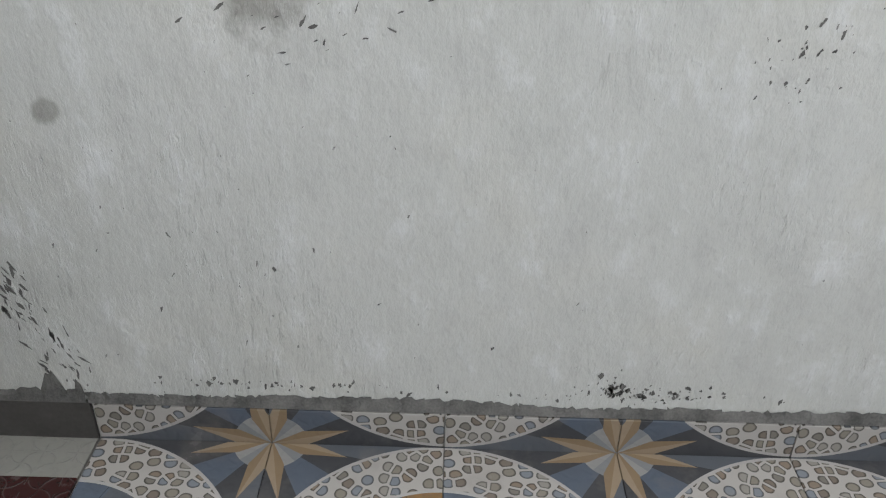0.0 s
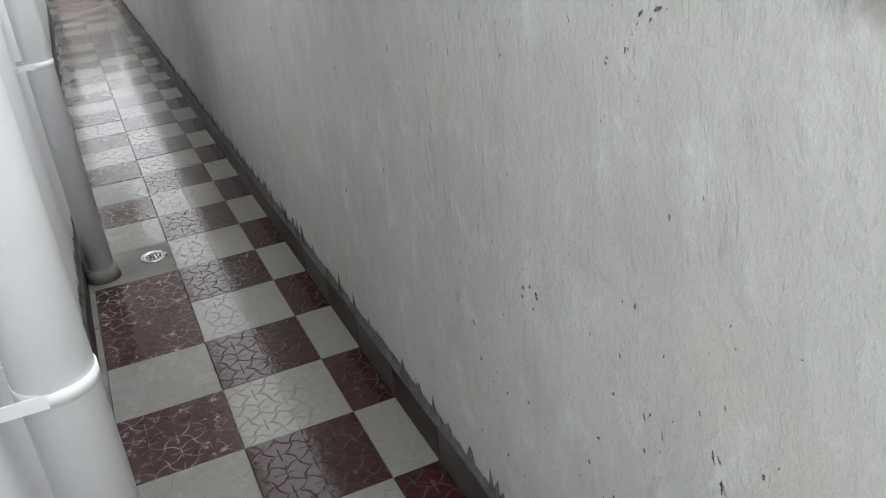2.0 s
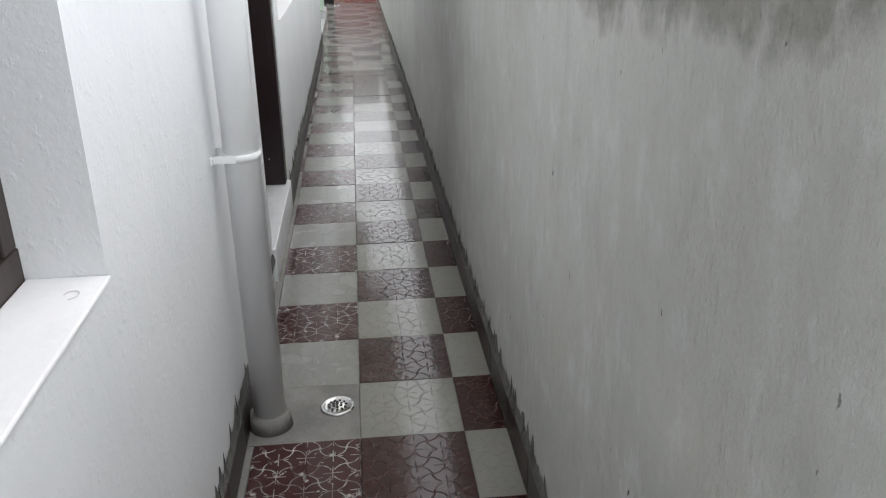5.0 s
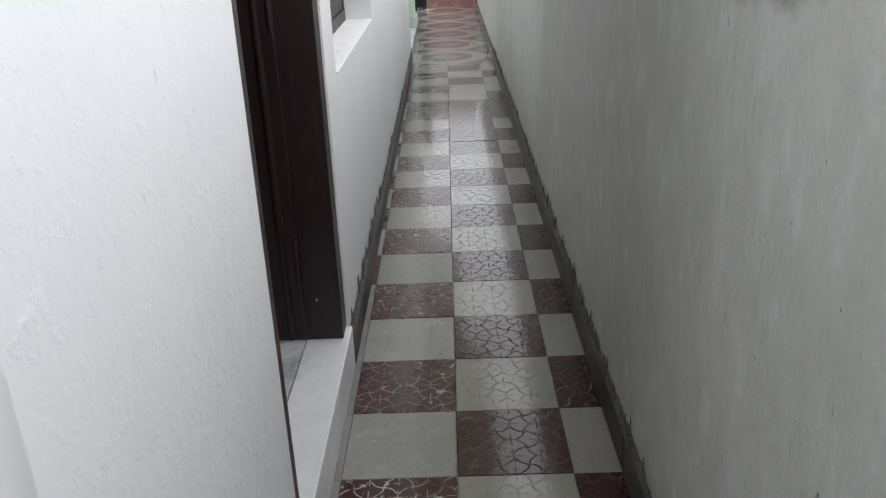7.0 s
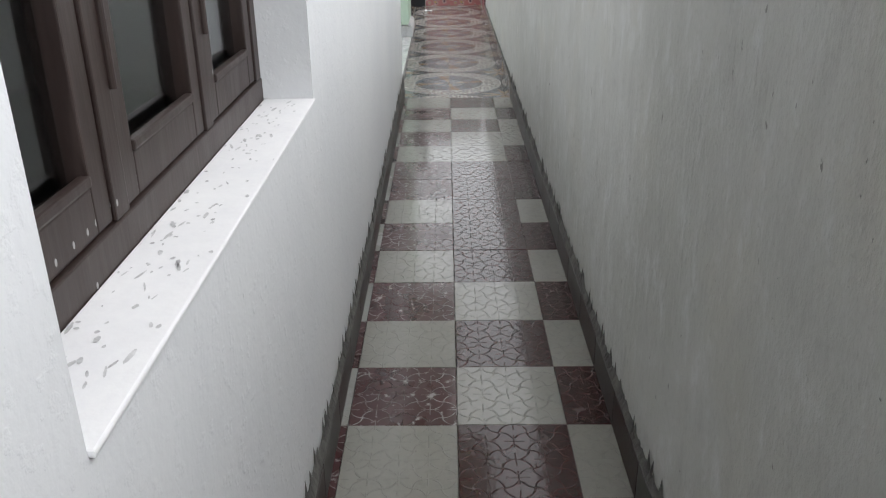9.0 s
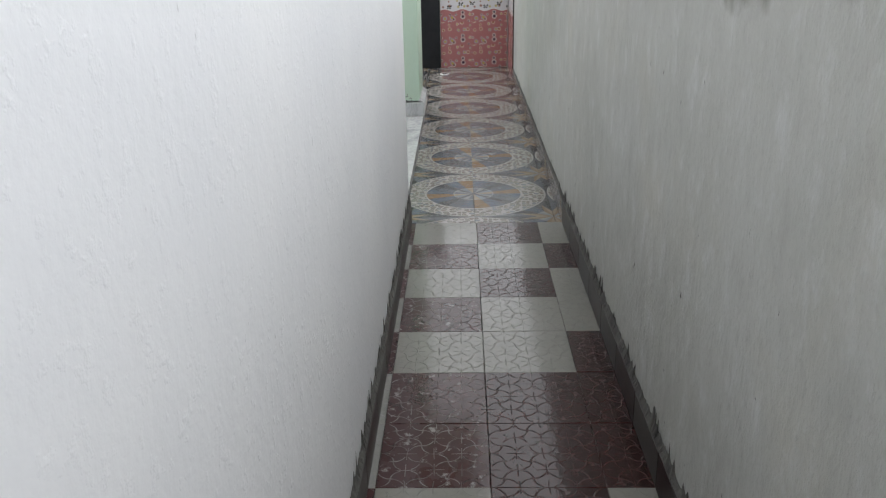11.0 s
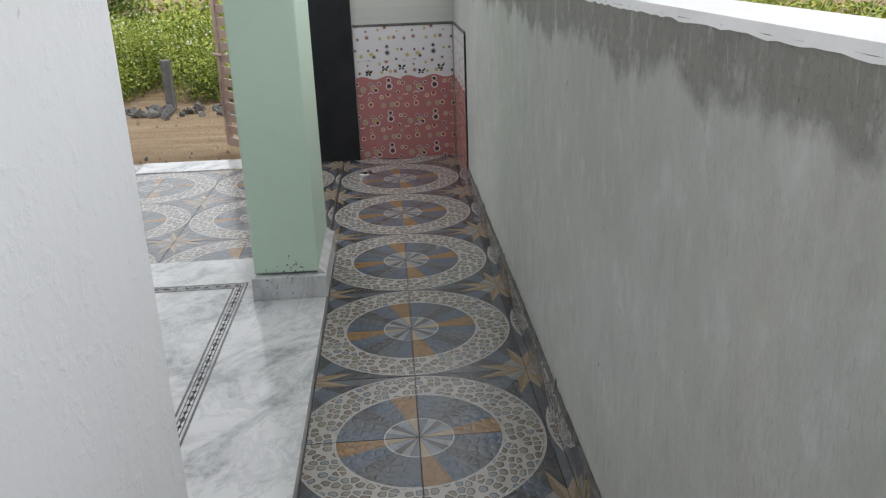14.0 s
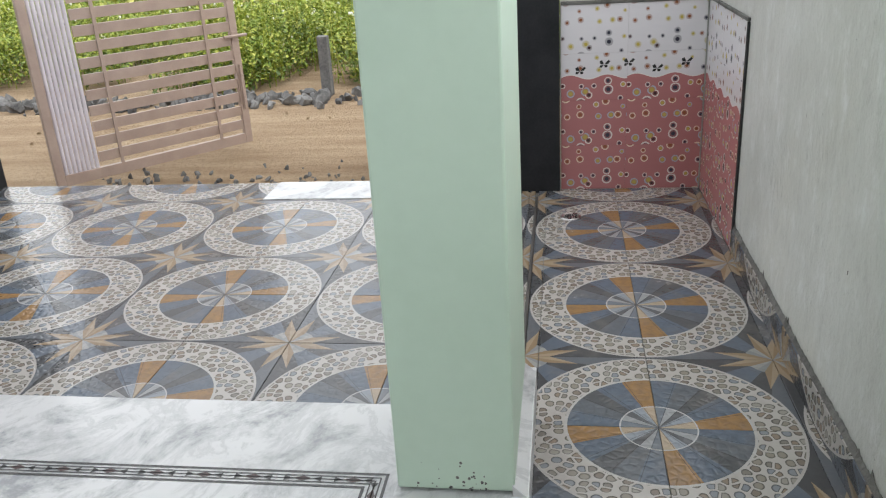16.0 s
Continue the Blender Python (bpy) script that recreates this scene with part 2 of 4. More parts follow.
def medallion_material(name):
    """Printed tile: a quarter of a wheel in a ring of pebbles, with a quarter of a star at the far corner. Tile is 0.4 m."""
    n = Nodes(name, 0.2, 0.0, 0.15)
    v = n.coord()
    p = n.world_place()
    x, y, _ = n.xyz(v)
    r = n.m("SQRT", n.m("ADD", n.m("MULTIPLY", x, x), n.m("MULTIPLY", y, y)))
    ang = n.m("DIVIDE", n.m("ARCTAN2", y, x), math.pi / 2)
    slate, dark, blue, tan_ = (0.13, 0.145, 0.165), (0.06, 0.062, 0.066), (0.12, 0.15, 0.195), (0.33, 0.19, 0.075)
    wheel = n.ramp(ang, [(0, tan_), (0.22, blue), (0.45, (0.095, 0.1, 0.108)), (0.62, slate), (0.8, blue)], True)
    wheel = n.mix(n.m("MULTIPLY", n.step(n.noise(v, 22, 5, 0.7), 0.45, 0.7), 0.45), wheel, (0.075, 0.08, 0.088))
    hub = n.ramp(ang, [(0, (0.48, 0.41, 0.32)), (0.22, (0.34, 0.37, 0.41)), (0.45, (0.12, 0.125, 0.135)), (0.62, (0.4, 0.41, 0.42)), (0.8, (0.19, 0.215, 0.245))], True)
    col = n.mix(n.m("GREATER_THAN", r, 0.108), n.mix(0.25, hub, wheel), wheel)
    spoke = n.m("PINGPONG", n.m("ADD", ang, 0.005), 0.1025)
    thin = n.m("LESS_THAN", n.m("MULTIPLY", spoke, r), 0.0007)
    col = n.mix(n.m("MULTIPLY", thin, 0.6), col, (0.04, 0.04, 0.042))
    col = n.mix(n.m("LESS_THAN", n.m("ABSOLUTE", n.m("SUBTRACT", r, 0.108)), 0.0022), col, (0.5, 0.5, 0.5))
    # pebble ring
    wobble = n.m("MULTIPLY", n.m("SUBTRACT", n.noise(v, 30, 1), 0.5), 0.006)
    pv = n.vec(n.m("ADD", x, wobble), n.m("MULTIPLY", y, 1.12), 0.0)
    cell = n.voronoi(pv, 29, "F1", 0.8)
    tone = n.xyz(cell[1])
    edge = n.voronoi(pv, 29, "DISTANCE_TO_EDGE", 0.8)[0]
    gap = n.m("MINIMUM", edge, n.m("MULTIPLY", n.m("SUBTRACT", 0.62, cell[0]), 0.62))
    stone = n.ramp(tone[0], [(0, (0.13, 0.085, 0.05)), (0.18, (0.23, 0.2, 0.15)), (0.38, (0.17, 0.215, 0.28)), (0.52, (0.3, 0.285, 0.25)), (0.68, (0.14, 0.125, 0.1)), (0.85, (0.22, 0.145, 0.085))], True)
    stone = n.mix(0.35, stone, (0.4, 0.38, 0.35))
    stone = n.mix(n.step(gap, 0.12, 0.21), n.mix(0.8, stone, (0.03, 0.028, 0.025)), stone)
    ring = n.mix(n.step(gap, 0.09, 0.115), (0.5, 0.475, 0.445), stone)
    col = n.mix(n.m("GREATER_THAN", r, 0.262), col, ring)
    col = n.mix(n.m("LESS_THAN", n.m("ABSOLUTE", n.m("SUBTRACT", r, 0.262)), 0.004), col, (0.5, 0.49, 0.47))
    # corner field and star
    u, w = n.m("SUBTRACT", 0.4, x), n.m("SUBTRACT", 0.4, y)
    rs = n.m("SQRT", n.m("ADD", n.m("MULTIPLY", u, u), n.m("MULTIPLY", w, w)))
    a2 = n.m("DIVIDE", n.m("ARCTAN2", w, u), math.pi / 2)
    field = n.ramp(a2, [(0, dark), (0.3, blue), (0.62, dark), (0.85, slate)], True)
    field = n.mix(n.m("MULTIPLY", n.noise(p, 12, 3), 0.5), field, (0.12, 0.12, 0.13))
    petal = n.ramp(a2, [(0, (0.34, 0.34, 0.33)), (0.5, (0.26, 0.27, 0.28)), (0.8, (0.36, 0.36, 0.35))], True)
    field = n.mix(n.m("LESS_THAN", rs, 0.088), field, petal)
    tip = n.m("ABSOLUTE", n.m("SUBTRACT", n.m("ABSOLUTE", n.m("SUBTRACT", a2, 0.5)), 0.34))
    th = n.m("MULTIPLY", tip, math.pi / 2)
    reach = n.m("DIVIDE", 1.0, n.m("ADD", n.m("DIVIDE", n.m("COSINE", th), 0.185), n.m("MULTIPLY", n.m("SINE", th), 27.0)))
    spike = n.m("MULTIPLY", n.m("LESS_THAN", tip, 0.16), n.m("LESS_THAN", rs, reach))
    field = n.mix(spike, field, n.mix(n.m("GREATER_THAN", n.m("ABSOLUTE", n.m("SUBTRACT", a2, 0.5)), 0.34), (0.29, 0.21, 0.13), (0.36, 0.28, 0.195)))
    col = n.mix(n.m("GREATER_THAN", r, 0.39), col, field)
    col = n.mix(n.m("LESS_THAN", n.m("ABSOLUTE", n.m("SUBTRACT", r, 0.391)), 0.004), col, (0.48, 0.46, 0.44))
    grime = n.noise(p, 7, 5, 0.6)
    col = n.mix(1.0, col, (0.74, 0.74, 0.74), "MULTIPLY")
    col = n.mix(n.m("MULTIPLY", n.step(grime, 0.52, 0.75), 0.35), col, (0.2, 0.18, 0.16))
    relief = n.m("ADD", n.m("MULTIPLY", n.step(gap, 0.05, 0.2), 0.9), n.m("MULTIPLY", n.noise(p, 60, 3), 0.6))
    n.bsdf.inputs["Coat Weight"].default_value = 0.45
    n.bsdf.inputs["Coat Roughness"].default_value = 0.07
    return n.done(col, relief, 0.35, 0.002, n.m("ADD", 0.14, n.m("MULTIPLY", grime, 0.2)))


def marble_material(name, base=(0.6, 0.61, 0.62), rough=0.15, vein=0.85):
    n = Nodes(name, rough)
    p = n.world_place()
    turned = n.tree.nodes.new("ShaderNodeMapping")
    n.set(turned.inputs[0], p)
    turned.inputs["Rotation"].default_value = (0.0, 0.0, 0.6)
    q = n.scaled(turned.outputs[0], (1, 1.6, 1))
    warp = n.noise(q, 1.7, 10, 0.68, 1.4)
    veins = n.m("SUBTRACT", 1.0, n.step(n.m("ABSOLUTE", n.m("SUBTRACT", warp, 0.5)), 0.0, 0.035))
    cloud = n.step(n.noise(q, 2.6, 10, 0.74, 0.7), 0.47, 0.6)
    broken = n.step(n.noise(p, 26, 5, 0.7), 0.36, 0.6)
    f = n.m("MAXIMUM", n.m("MULTIPLY", veins, 0.4), n.m("MULTIPLY", cloud, n.m("ADD", 0.45, n.m("MULTIPLY", broken, 0.55))))
    col = n.mix(n.m("MULTIPLY", f, vein), base, (0.23, 0.245, 0.26))
    return n.done(col, n.noise(p, 40), 0.05, 0.002)


def wood_paint(name, a, b, rough=0.35):
    n = Nodes(name, rough)
    p = n.world_place()
    grain = n.noise(n.scaled(p, (9, 9, 1)), 9, 5, 0.6)
    drips = n.noise(n.scaled(p, (1, 1, 0.15)), 20, 3)
    speck = n.voronoi(n.scaled(n.vec(n.m("ADD", n.xyz(p)[0], n.xyz(p)[1]), n.xyz(p)[2], 0.0), (1, 0.6, 1)), 24)
    fleck = n.m("MULTIPLY", n.m("LESS_THAN", n.xyz(speck[1])[1], 0.1), n.m("LESS_THAN", speck[0], 0.07))
    col = n.mix(n.step(grain, 0.3, 0.7), a, b)
    col = n.mix(n.m("MULTIPLY", n.step(drips, 0.62, 0.75), 0.25), col, tuple(min(1, c * 3 + 0.03) for c in b))
    col = n.mix(n.m("MULTIPLY", fleck, 0.7), col, (0.55, 0.55, 0.55))
    return n.done(col, n.m("ADD", grain, drips), 0.2, 0.003, n.m("ADD", rough - 0.1, n.m("MULTIPLY", drips, 0.25)))


def wall_tile_material(name, lower, upper, wave):
    """Glazed 37.5 x 24 cm wall tile with printed flowers; wave: the height in the tile where the lower colour ends."""
    n = Nodes(name, 0.22)
    v = n.coord()
    x, y, _ = n.xyz(v)
    soft = n.noise(n.scaled(v, (1, 6, 1)), 6, 3)
    up = n.mix(n.m("MULTIPLY", soft, 0.35), upper, (0.5, 0.5, 0.54))
    low = n.mix(n.m("MULTIPLY", soft, 0.4), lower, tuple(c * 0.75 for c in lower))
    line = n.m("ADD", wave, n.m("MULTIPLY", n.m("SINE", n.m("MULTIPLY", x, 34.0)), 0.011))
    above = n.m("GREATER_THAN", y, line)
    flat = n.vec(x, y, 0.0)
    a = n.voronoi(flat, 15, "F1", 0.85)
    d, tone, size = a[0], n.xyz(a[1])[0], n.xyz(a[1])[1]
    rim = n.m("ADD", 0.17, n.m("MULTIPLY", size, 0.22))
    ringc = n.ramp(tone, [(0, (0.75, 0.68, 0.62)), (0.3, (0.72, 0.58, 0.45)), (0.55, (0.66, 0.6, 0.56)), (0.8, (0.36, 0.4, 0.48))], True)
    core = n.ramp(tone, [(0, (0.06, 0.03, 0.03)), (0.3, (0.25, 0.09, 0.04)), (0.55, (0.04, 0.04, 0.06)), (0.75, (0.45, 0.36, 0.08))], True)
    lowf = n.mix(n.m("LESS_THAN", d, rim), low, ringc)
    lowf = n.mix(n.m("LESS_THAN", d, n.m("MULTIPLY", rim, 0.72)), lowf, n.mix(0.45, low, core))
    lowf = n.mix(n.m("LESS_THAN", d, n.m("MULTIPLY", rim, 0.42)), lowf, core)
    upf = n.mix(n.m("LESS_THAN", d, n.m("MULTIPLY", rim, 0.8)), up, n.mix(0.5, up, core))
    upf = n.mix(n.m("LESS_THAN", d, n.m("MULTIPLY", rim, 0.4)), upf, core)
    col = n.mix(above, lowf, upf)
    col = n.mix(n.m("LESS_THAN", n.m("ABSOLUTE", n.m("SUBTRACT", y, line)), 0.0025), col, (0.72, 0.68, 0.66))
    return n.done(col, soft, 0.05, 0.001)


def glass_material():
    n = Nodes("window_glass", 0.08)
    n.bsdf.inputs["Base Color"].default_value = (0.6, 0.65, 0.66, 1)
    n.bsdf.inputs["Transmission Weight"].default_value = 1.0
    n.bsdf.inputs["IOR"].default_value = 1.5
    return n.mat


def leaf_material(name, stops):
    n = Nodes(name, 0.55)
    tone = n.tree.nodes.new("ShaderNodeNewGeometry").outputs["Random Per Island"]
    col = n.ramp(tone, stops)
    col = n.mix(n.m("MULTIPLY", n.noise(n.world_place(), 0.8, 3), 0.4), col, (0.16, 0.2, 0.03))
    n.set(n.bsdf.inputs["Subsurface Weight"], 0.0)
    return n.done(col)


def ground_material(name, a, b, c):
    n = Nodes(name, 0.95)
    p = n.world_place()
    rut = n.noise(n.scaled(p, (2.2, 0.35, 1)), 2.0, 6, 0.65)
    fine, grit = n.noise(p, 28, 5, 0.7), n.noise(p, 120, 3)
    col = n.mix(n.step(rut, 0.35, 0.65), a, b)
    col = n.mix(n.m("MULTIPLY", n.step(fine, 0.52, 0.7), 0.6), col, c)
    return n.done(col, n.m("ADD", n.m("ADD", n.m("MULTIPLY", rut, 2.0), fine), n.m("MULTIPLY", grit, 0.4)), 1.0, 0.05)


M_BOUND, M_HOUSE = boundary_plaster(), house_plaster()
M_COPING = plain("white_coping", (0.78, 0.78, 0.8), (0.85, 0.85, 0.86), 5, 0.7)
M_CEMENT = plain("raw_cement", (0.055, 0.055, 0.052), (0.17, 0.165, 0.155), 14, 0.9, 0.5)
M_BED = plain("cement_bed", (0.16, 0.155, 0.15), (0.26, 0.25, 0.24), 9, 0.85, 0.3)
M_MAROON = checker_material("maroon_tile", (0.024, 0.0054, 0.0054), (0.042, 0.01, 0.0095), 0.15)
M_MAROON_WORN = checker_material("worn_maroon_tile", (0.036, 0.01, 0.0115), (0.064, 0.021, 0.022), 1.0)
M_MAROON_SMEAR = checker_material("cement_smeared_maroon_tile", (0.036, 0.01, 0.0115), (0.064, 0.021, 0.022), 1.7)
M_CREAM = checker_material("cream_tile", (0.215, 0.212, 0.192), (0.27, 0.265, 0.244), 0.1)
M_CREAM_WORN = checker_material("worn_cream_tile", (0.23, 0.23, 0.22), (0.3, 0.3, 0.288), 0.4)
M_SK_DARK = plain("maroon_skirting", (0.014, 0.0055, 0.005), (0.026, 0.01, 0.009), 8, 0.4, spec=0.3)
M_SK_GREY = plain("grey_skirting", (0.05, 0.047, 0.044), (0.085, 0.08, 0.075), 6, 0.45, spec=0.3)
M_MEDAL = medallion_material("medallion_tile")
M_MARBLE = marble_material("white_marble")
M_THRESHOLD = marble_material("threshold_marble", (0.74, 0.75, 0.77), 0.3, 0.25)
M_MARBLE_DULL = marble_material("plinth_marble", (0.6, 0.61, 0.62), 0.35, 0.9)
M_INLAY = plain("black_inlay", (0.02, 0.02, 0.022), (0.04, 0.04, 0.04), 20, 0.25)
M_INLAY_RED = plain("brown_inlay", (0.05, 0.035, 0.035), (0.1, 0.06, 0.06), 20, 0.25)
M_PIPE = plain("white_pipe", (0.82, 0.83, 0.84), (0.86, 0.865, 0.87), 7, 0.35, 0.06)
M_DOOR = wood_paint("dark_door_paint", (0.012, 0.0048, 0.006), (0.022, 0.0095, 0.011))
M_FRAME = wood_paint("brown_window_paint", (0.026, 0.016, 0.014), (0.038, 0.024, 0.021), 0.42)
# dark grey puts the shade of the unlit rooms into their wall colour
M_ROOM_SHADE = plain("painted_room_shade", (0.1, 0.1, 0.1), (0.14, 0.14, 0.14), 3, 0.8)
M_STEEL = plain("steel", (0.55, 0.55, 0.55), (0.68, 0.68, 0.68), 30, 0.28, 0.05, 1.0)
M_GLASS = glass_material()
M_GREEN = plain("mint_paint", (0.54, 0.69, 0.56), (0.58, 0.73, 0.6), 2, 0.45, 0.12)
M_BLACK = plain("black_paint", (0.012, 0.013, 0.015), (0.024, 0.025, 0.028), 6, 0.6, 0.1, spec=0.2)
M_PINK = wall_tile_material("pink_flower_tile", (0.42, 0.17, 0.17), (0.68, 0.66, 0.68), 1.0)
M_PINKWAVE = wall_tile_material("pink_and_white_flower_tile", (0.42, 0.17, 0.17), (0.68, 0.66, 0.68), 0.12)
M_WHITETILE = wall_tile_material("white_flower_tile", (0.42, 0.17, 0.17), (0.68, 0.66, 0.68), -1.0)
M_GATE = plain("tan_gate_paint", (0.38, 0.285, 0.24), (0.45, 0.345, 0.29), 9, 0.4, 0.1)
M_GATE_WHITE = plain("pale_gate_paint", (0.6, 0.55, 0.6), (0.7, 0.65, 0.69), 9, 0.4, 0.1)
M_EARTH = ground_material("brown_earth", (0.33, 0.22, 0.125), (0.5, 0.37, 0.235), (0.22, 0.14, 0.08))
M_STONE = plain("rubble_stone", (0.06, 0.06, 0.062), (0.24, 0.235, 0.225), 4, 0.9, 0.4)
M_LEAF = leaf_material("weed_leaves", [(0, (0.09, 0.17, 0.012)), (0.4, (0.24, 0.33, 0.03)), (0.75, (0.42, 0.46, 0.06)), (1, (0.55, 0.52, 0.12))])
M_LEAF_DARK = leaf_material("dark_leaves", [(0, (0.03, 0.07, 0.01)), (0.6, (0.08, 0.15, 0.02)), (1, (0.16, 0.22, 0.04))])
M_BLOOM = plain("pale_blossom", (0.75, 0.75, 0.6), (0.8, 0.8, 0.7), 9, 0.6)
M_BLUE = plain("blue_plastic", (0.05, 0.14, 0.42), (0.07, 0.18, 0.5), 4, 0.4)


# ---- mesh helpers ----
def part(name, bm, material, parent=None, label=""):
    me = bpy.data.meshes.new(name)
    bm.to_mesh(me)
    bm.free()
    for mt in material if isinstance(material, (list, tuple)) else (material,):
        me.materials.append(mt)
    ob = new(name, me)
    ob.parent = parent
    return tagged(ob, label)


def add_box(bm, x0, x1, y0, y1, z0, z1, bevel=0.0, mat=0):
    geo = bmesh.ops.create_cube(bm, size=1.0, matrix=Matrix.Translation(((x0 + x1) / 2, (y0 + y1) / 2, (z0 + z1) / 2)) @ Matrix.Diagonal((x1 - x0, y1 - y0, z1 - z0, 1)))
    faces = {f for v in geo["verts"] for f in v.link_faces}
    for f in faces:
        f.material_index = mat
    if bevel:
        bmesh.ops.bevel(bm, geom=list({e for f in faces for e in f.edges}), offset=bevel, segments=2, affect="EDGES", profile=0.6)
    return bm


def box(x0, x1, y0, y1, z0, z1, bevel=0.0):
    return add_box(bmesh.new(), x0, x1, y0, y1, z0, z1, bevel)


def add_rod(bm, a, b, r, seg=16, r2=None):
    a, b = Vector(a), Vector(b)
    turn = (b - a).to_track_quat("Z", "Y").to_matrix().to_4x4()
    bmesh.ops.create_cone(bm, cap_ends=True, segments=seg, radius1=r, radius2=r if r2 is None else r2, depth=(b - a).length, matrix=Matrix.Translation((a + b) / 2) @ turn)
    return bm


def rod(a, b, r, seg=16, r2=None):
    return add_rod(bmesh.new(), a, b, r, seg, r2)


def smooth(ob):
    for f in ob.data.polygons:
        f.use_smooth = len(f.vertices) == 4
    return ob


def structure(ob, label, category):
    return tagged(ob, label, category, kind="structure")


def thing(name, label, category, place=(0, 0, 0), group=""):
    ob = new(name)
    ob.location = place
    return tagged(ob, label, category, group)


# ---- large structure ----
WALL_Y, HOUSE_Y, STEP_X, END_X = 1.225, 0.458, -11.0, -16.1
ground = bmesh.new()
for gx0, gx1, gy0, gy1 in ((-400, -16.31, -400, 400), (-16.31, 400, 1.4, 400), (2.6, 400, -400, 1.4), (-16.31, 2.6, -400, -6.2)):
    vs = [ground.verts.new(c) for c in ((gx0, gy0, -0.14), (gx1, gy0, -0.14), (gx1, gy1, -0.14), (gx0, gy1, -0.14))]
    ground.faces.new(vs)
bmesh.ops.remove_doubles(ground, verts=ground.verts, dist=0.001)
structure(part("ground", ground, M_EARTH), "bare brown earth with ruts and grit", "ground")

floor = structure(part("floor", box(-16.3, 2.6, -6.2, 1.4, -0.3, -0.011), M_BED), "grey cement bed under the yard tiles", "floor")

# boundary wall, its top falling gently along the passage


def wall_top(x):
    return 1.4 - 0.01 * min(9.5, max(0.0, -x))


bw = bmesh.new()
NW = 48
for i in range(NW + 1):
    x = 2.6 + (END_X - 0.12 - 2.6) * i / NW
    top = wall_top(x)
    for y, z in ((WALL_Y, -0.01), (WALL_Y, top), (WALL_Y + 0.15, top), (WALL_Y + 0.15, -0.3)):
        bw.verts.new((x, y, z))
bw.verts.ensure_lookup_table()
for i in range(NW):
    for k in range(4):
        a, b = i * 4 + k, i * 4 + (k + 1) % 4
        bw.faces.new([bw.verts[j] for j in (a, b, b + 4, a + 4)])
for i in (0, NW):
    bw.faces.new([bw.verts[i * 4 + k] for k in range(4)])
bmesh.ops.recalc_face_normals(bw, faces=bw.faces)
wall_boundary = structure(part("wall_boundary", bw, M_BOUND), "whitewashed cement boundary wall with damp bare top", "wall")
cope = bmesh.new()
random.seed(4)
for i in range(640):
    x = 2.6 + (END_X - 0.1 - 2.6) * i / 639
    top = wall_top(x)
    lip = random.uniform(-0.002, 0.003)
    for y, z in ((WALL_Y - 0.003, top - 0.006 + lip), (WALL_Y + 0.006, top + 0.012), (WALL_Y + 0.14, top + 0.014), (WALL_Y + 0.152, top - 0.01)):
        cope.verts.new((x, y, z))
cope.verts.ensure_lookup_table()
for i in range(639):
    for k in range(3):
        cope.faces.new([cope.verts[j] for j in (i * 4 + k, i * 4 + k + 1, i * 4 + k + 5, i * 4 + k + 4)])
bmesh.ops.recalc_face_normals(cope, faces=cope.faces)
structure(part("coping", cope, M_COPING, wall_boundary, "bright white coping along the wall top"), "", "")

# house wall with two windows and a door
WIN1, WIN2, DOOR = (-2.65, -1.72, 0.9, 2.05), (-7.11, -5.79, 0.9, 2.05), (-5.58, -4.63, 0.0, 2.15)
BACK_Y, HOUSE_TOP = HOUSE_Y - 0.23, 3.05
hw = bmesh.new()
cuts = sorted([WIN1, WIN2, DOOR], key=lambda c: -c[1])
right = -0.85
for x0, x1, z0, z1 in cuts:
    add_box(hw, x1, right, BACK_Y, HOUSE_Y, -0.02, HOUSE_TOP)
    if z0 > 0:
        add_box(hw, x0, x1, BACK_Y, HOUSE_Y, -0.02, z0)
    add_box(hw, x0, x1, BACK_Y, HOUSE_Y, z1, HOUSE_TOP)
    right = x0
add_box(hw, -11.0, right, BACK_Y, HOUSE_Y, -0.02, HOUSE_TOP)
structure(part("wall_house", hw, M_HOUSE), "bright white painted house wall with rough plaster", "wall")
structure(part("wall_house_front", box(-11.0, -10.82, -6.0, BACK_Y - 0.003, -0.02, HOUSE_TOP), M_HOUSE), "white painted front wall of the house", "wall")
structure(part("wall_house_rear", box(-1.08, -0.85, -6.0, BACK_Y - 0.003, -0.02, HOUSE_TOP), M_HOUSE), "white painted rear wall of the house", "wall")
structure(part("wall_house_far", box(-11.0, -0.85, -6.2, -6.003, -0.02, HOUSE_TOP), M_HOUSE), "plain white far wall of the house", "wall")
structure(part("wall_room", box(-10.8, -1.1, -3.1, -3.0, 0.0, 3.0), M_ROOM_SHADE), "inner wall of the room, its dimness painted in", "wall")
structure(part("wall_partition", box(-5.72, -5.6, -3.0, BACK_Y - 0.004, 0.14, 3.0), M_ROOM_SHADE), "partition wall inside the house, its dimness painted in", "wall")
structure(part("floor_room", box(-10.8, -1.1, -3.0, BACK_Y - 0.004, 0.0, 0.135), M_MARBLE), "pale marble floor inside the door", "floor")
structure(part("ceiling_room", box(-10.8, -1.1, -3.0, BACK_Y - 0.004, 3.0, 3.1), M_ROOM_SHADE), "plain ceiling slab of the room, its dimness painted in", "ceiling")
structure(part("roof_slab", box(-11.2, -0.75, -6.3, HOUSE_Y + 0.65, HOUSE_TOP, HOUSE_TOP + 0.14, 0.01), M_HOUSE), "flat concrete roof slab with an overhanging eave", "roof")
# porch slab is out of view; its reach past the column is set for shade
structure(part("porch_slab", box(-14.05, -11.21, -6.3, 0.85, 3.05, 3.19, 0.01), M_HOUSE), "unseen flat porch roof slab, reaching out to shade the walkway", "roof")
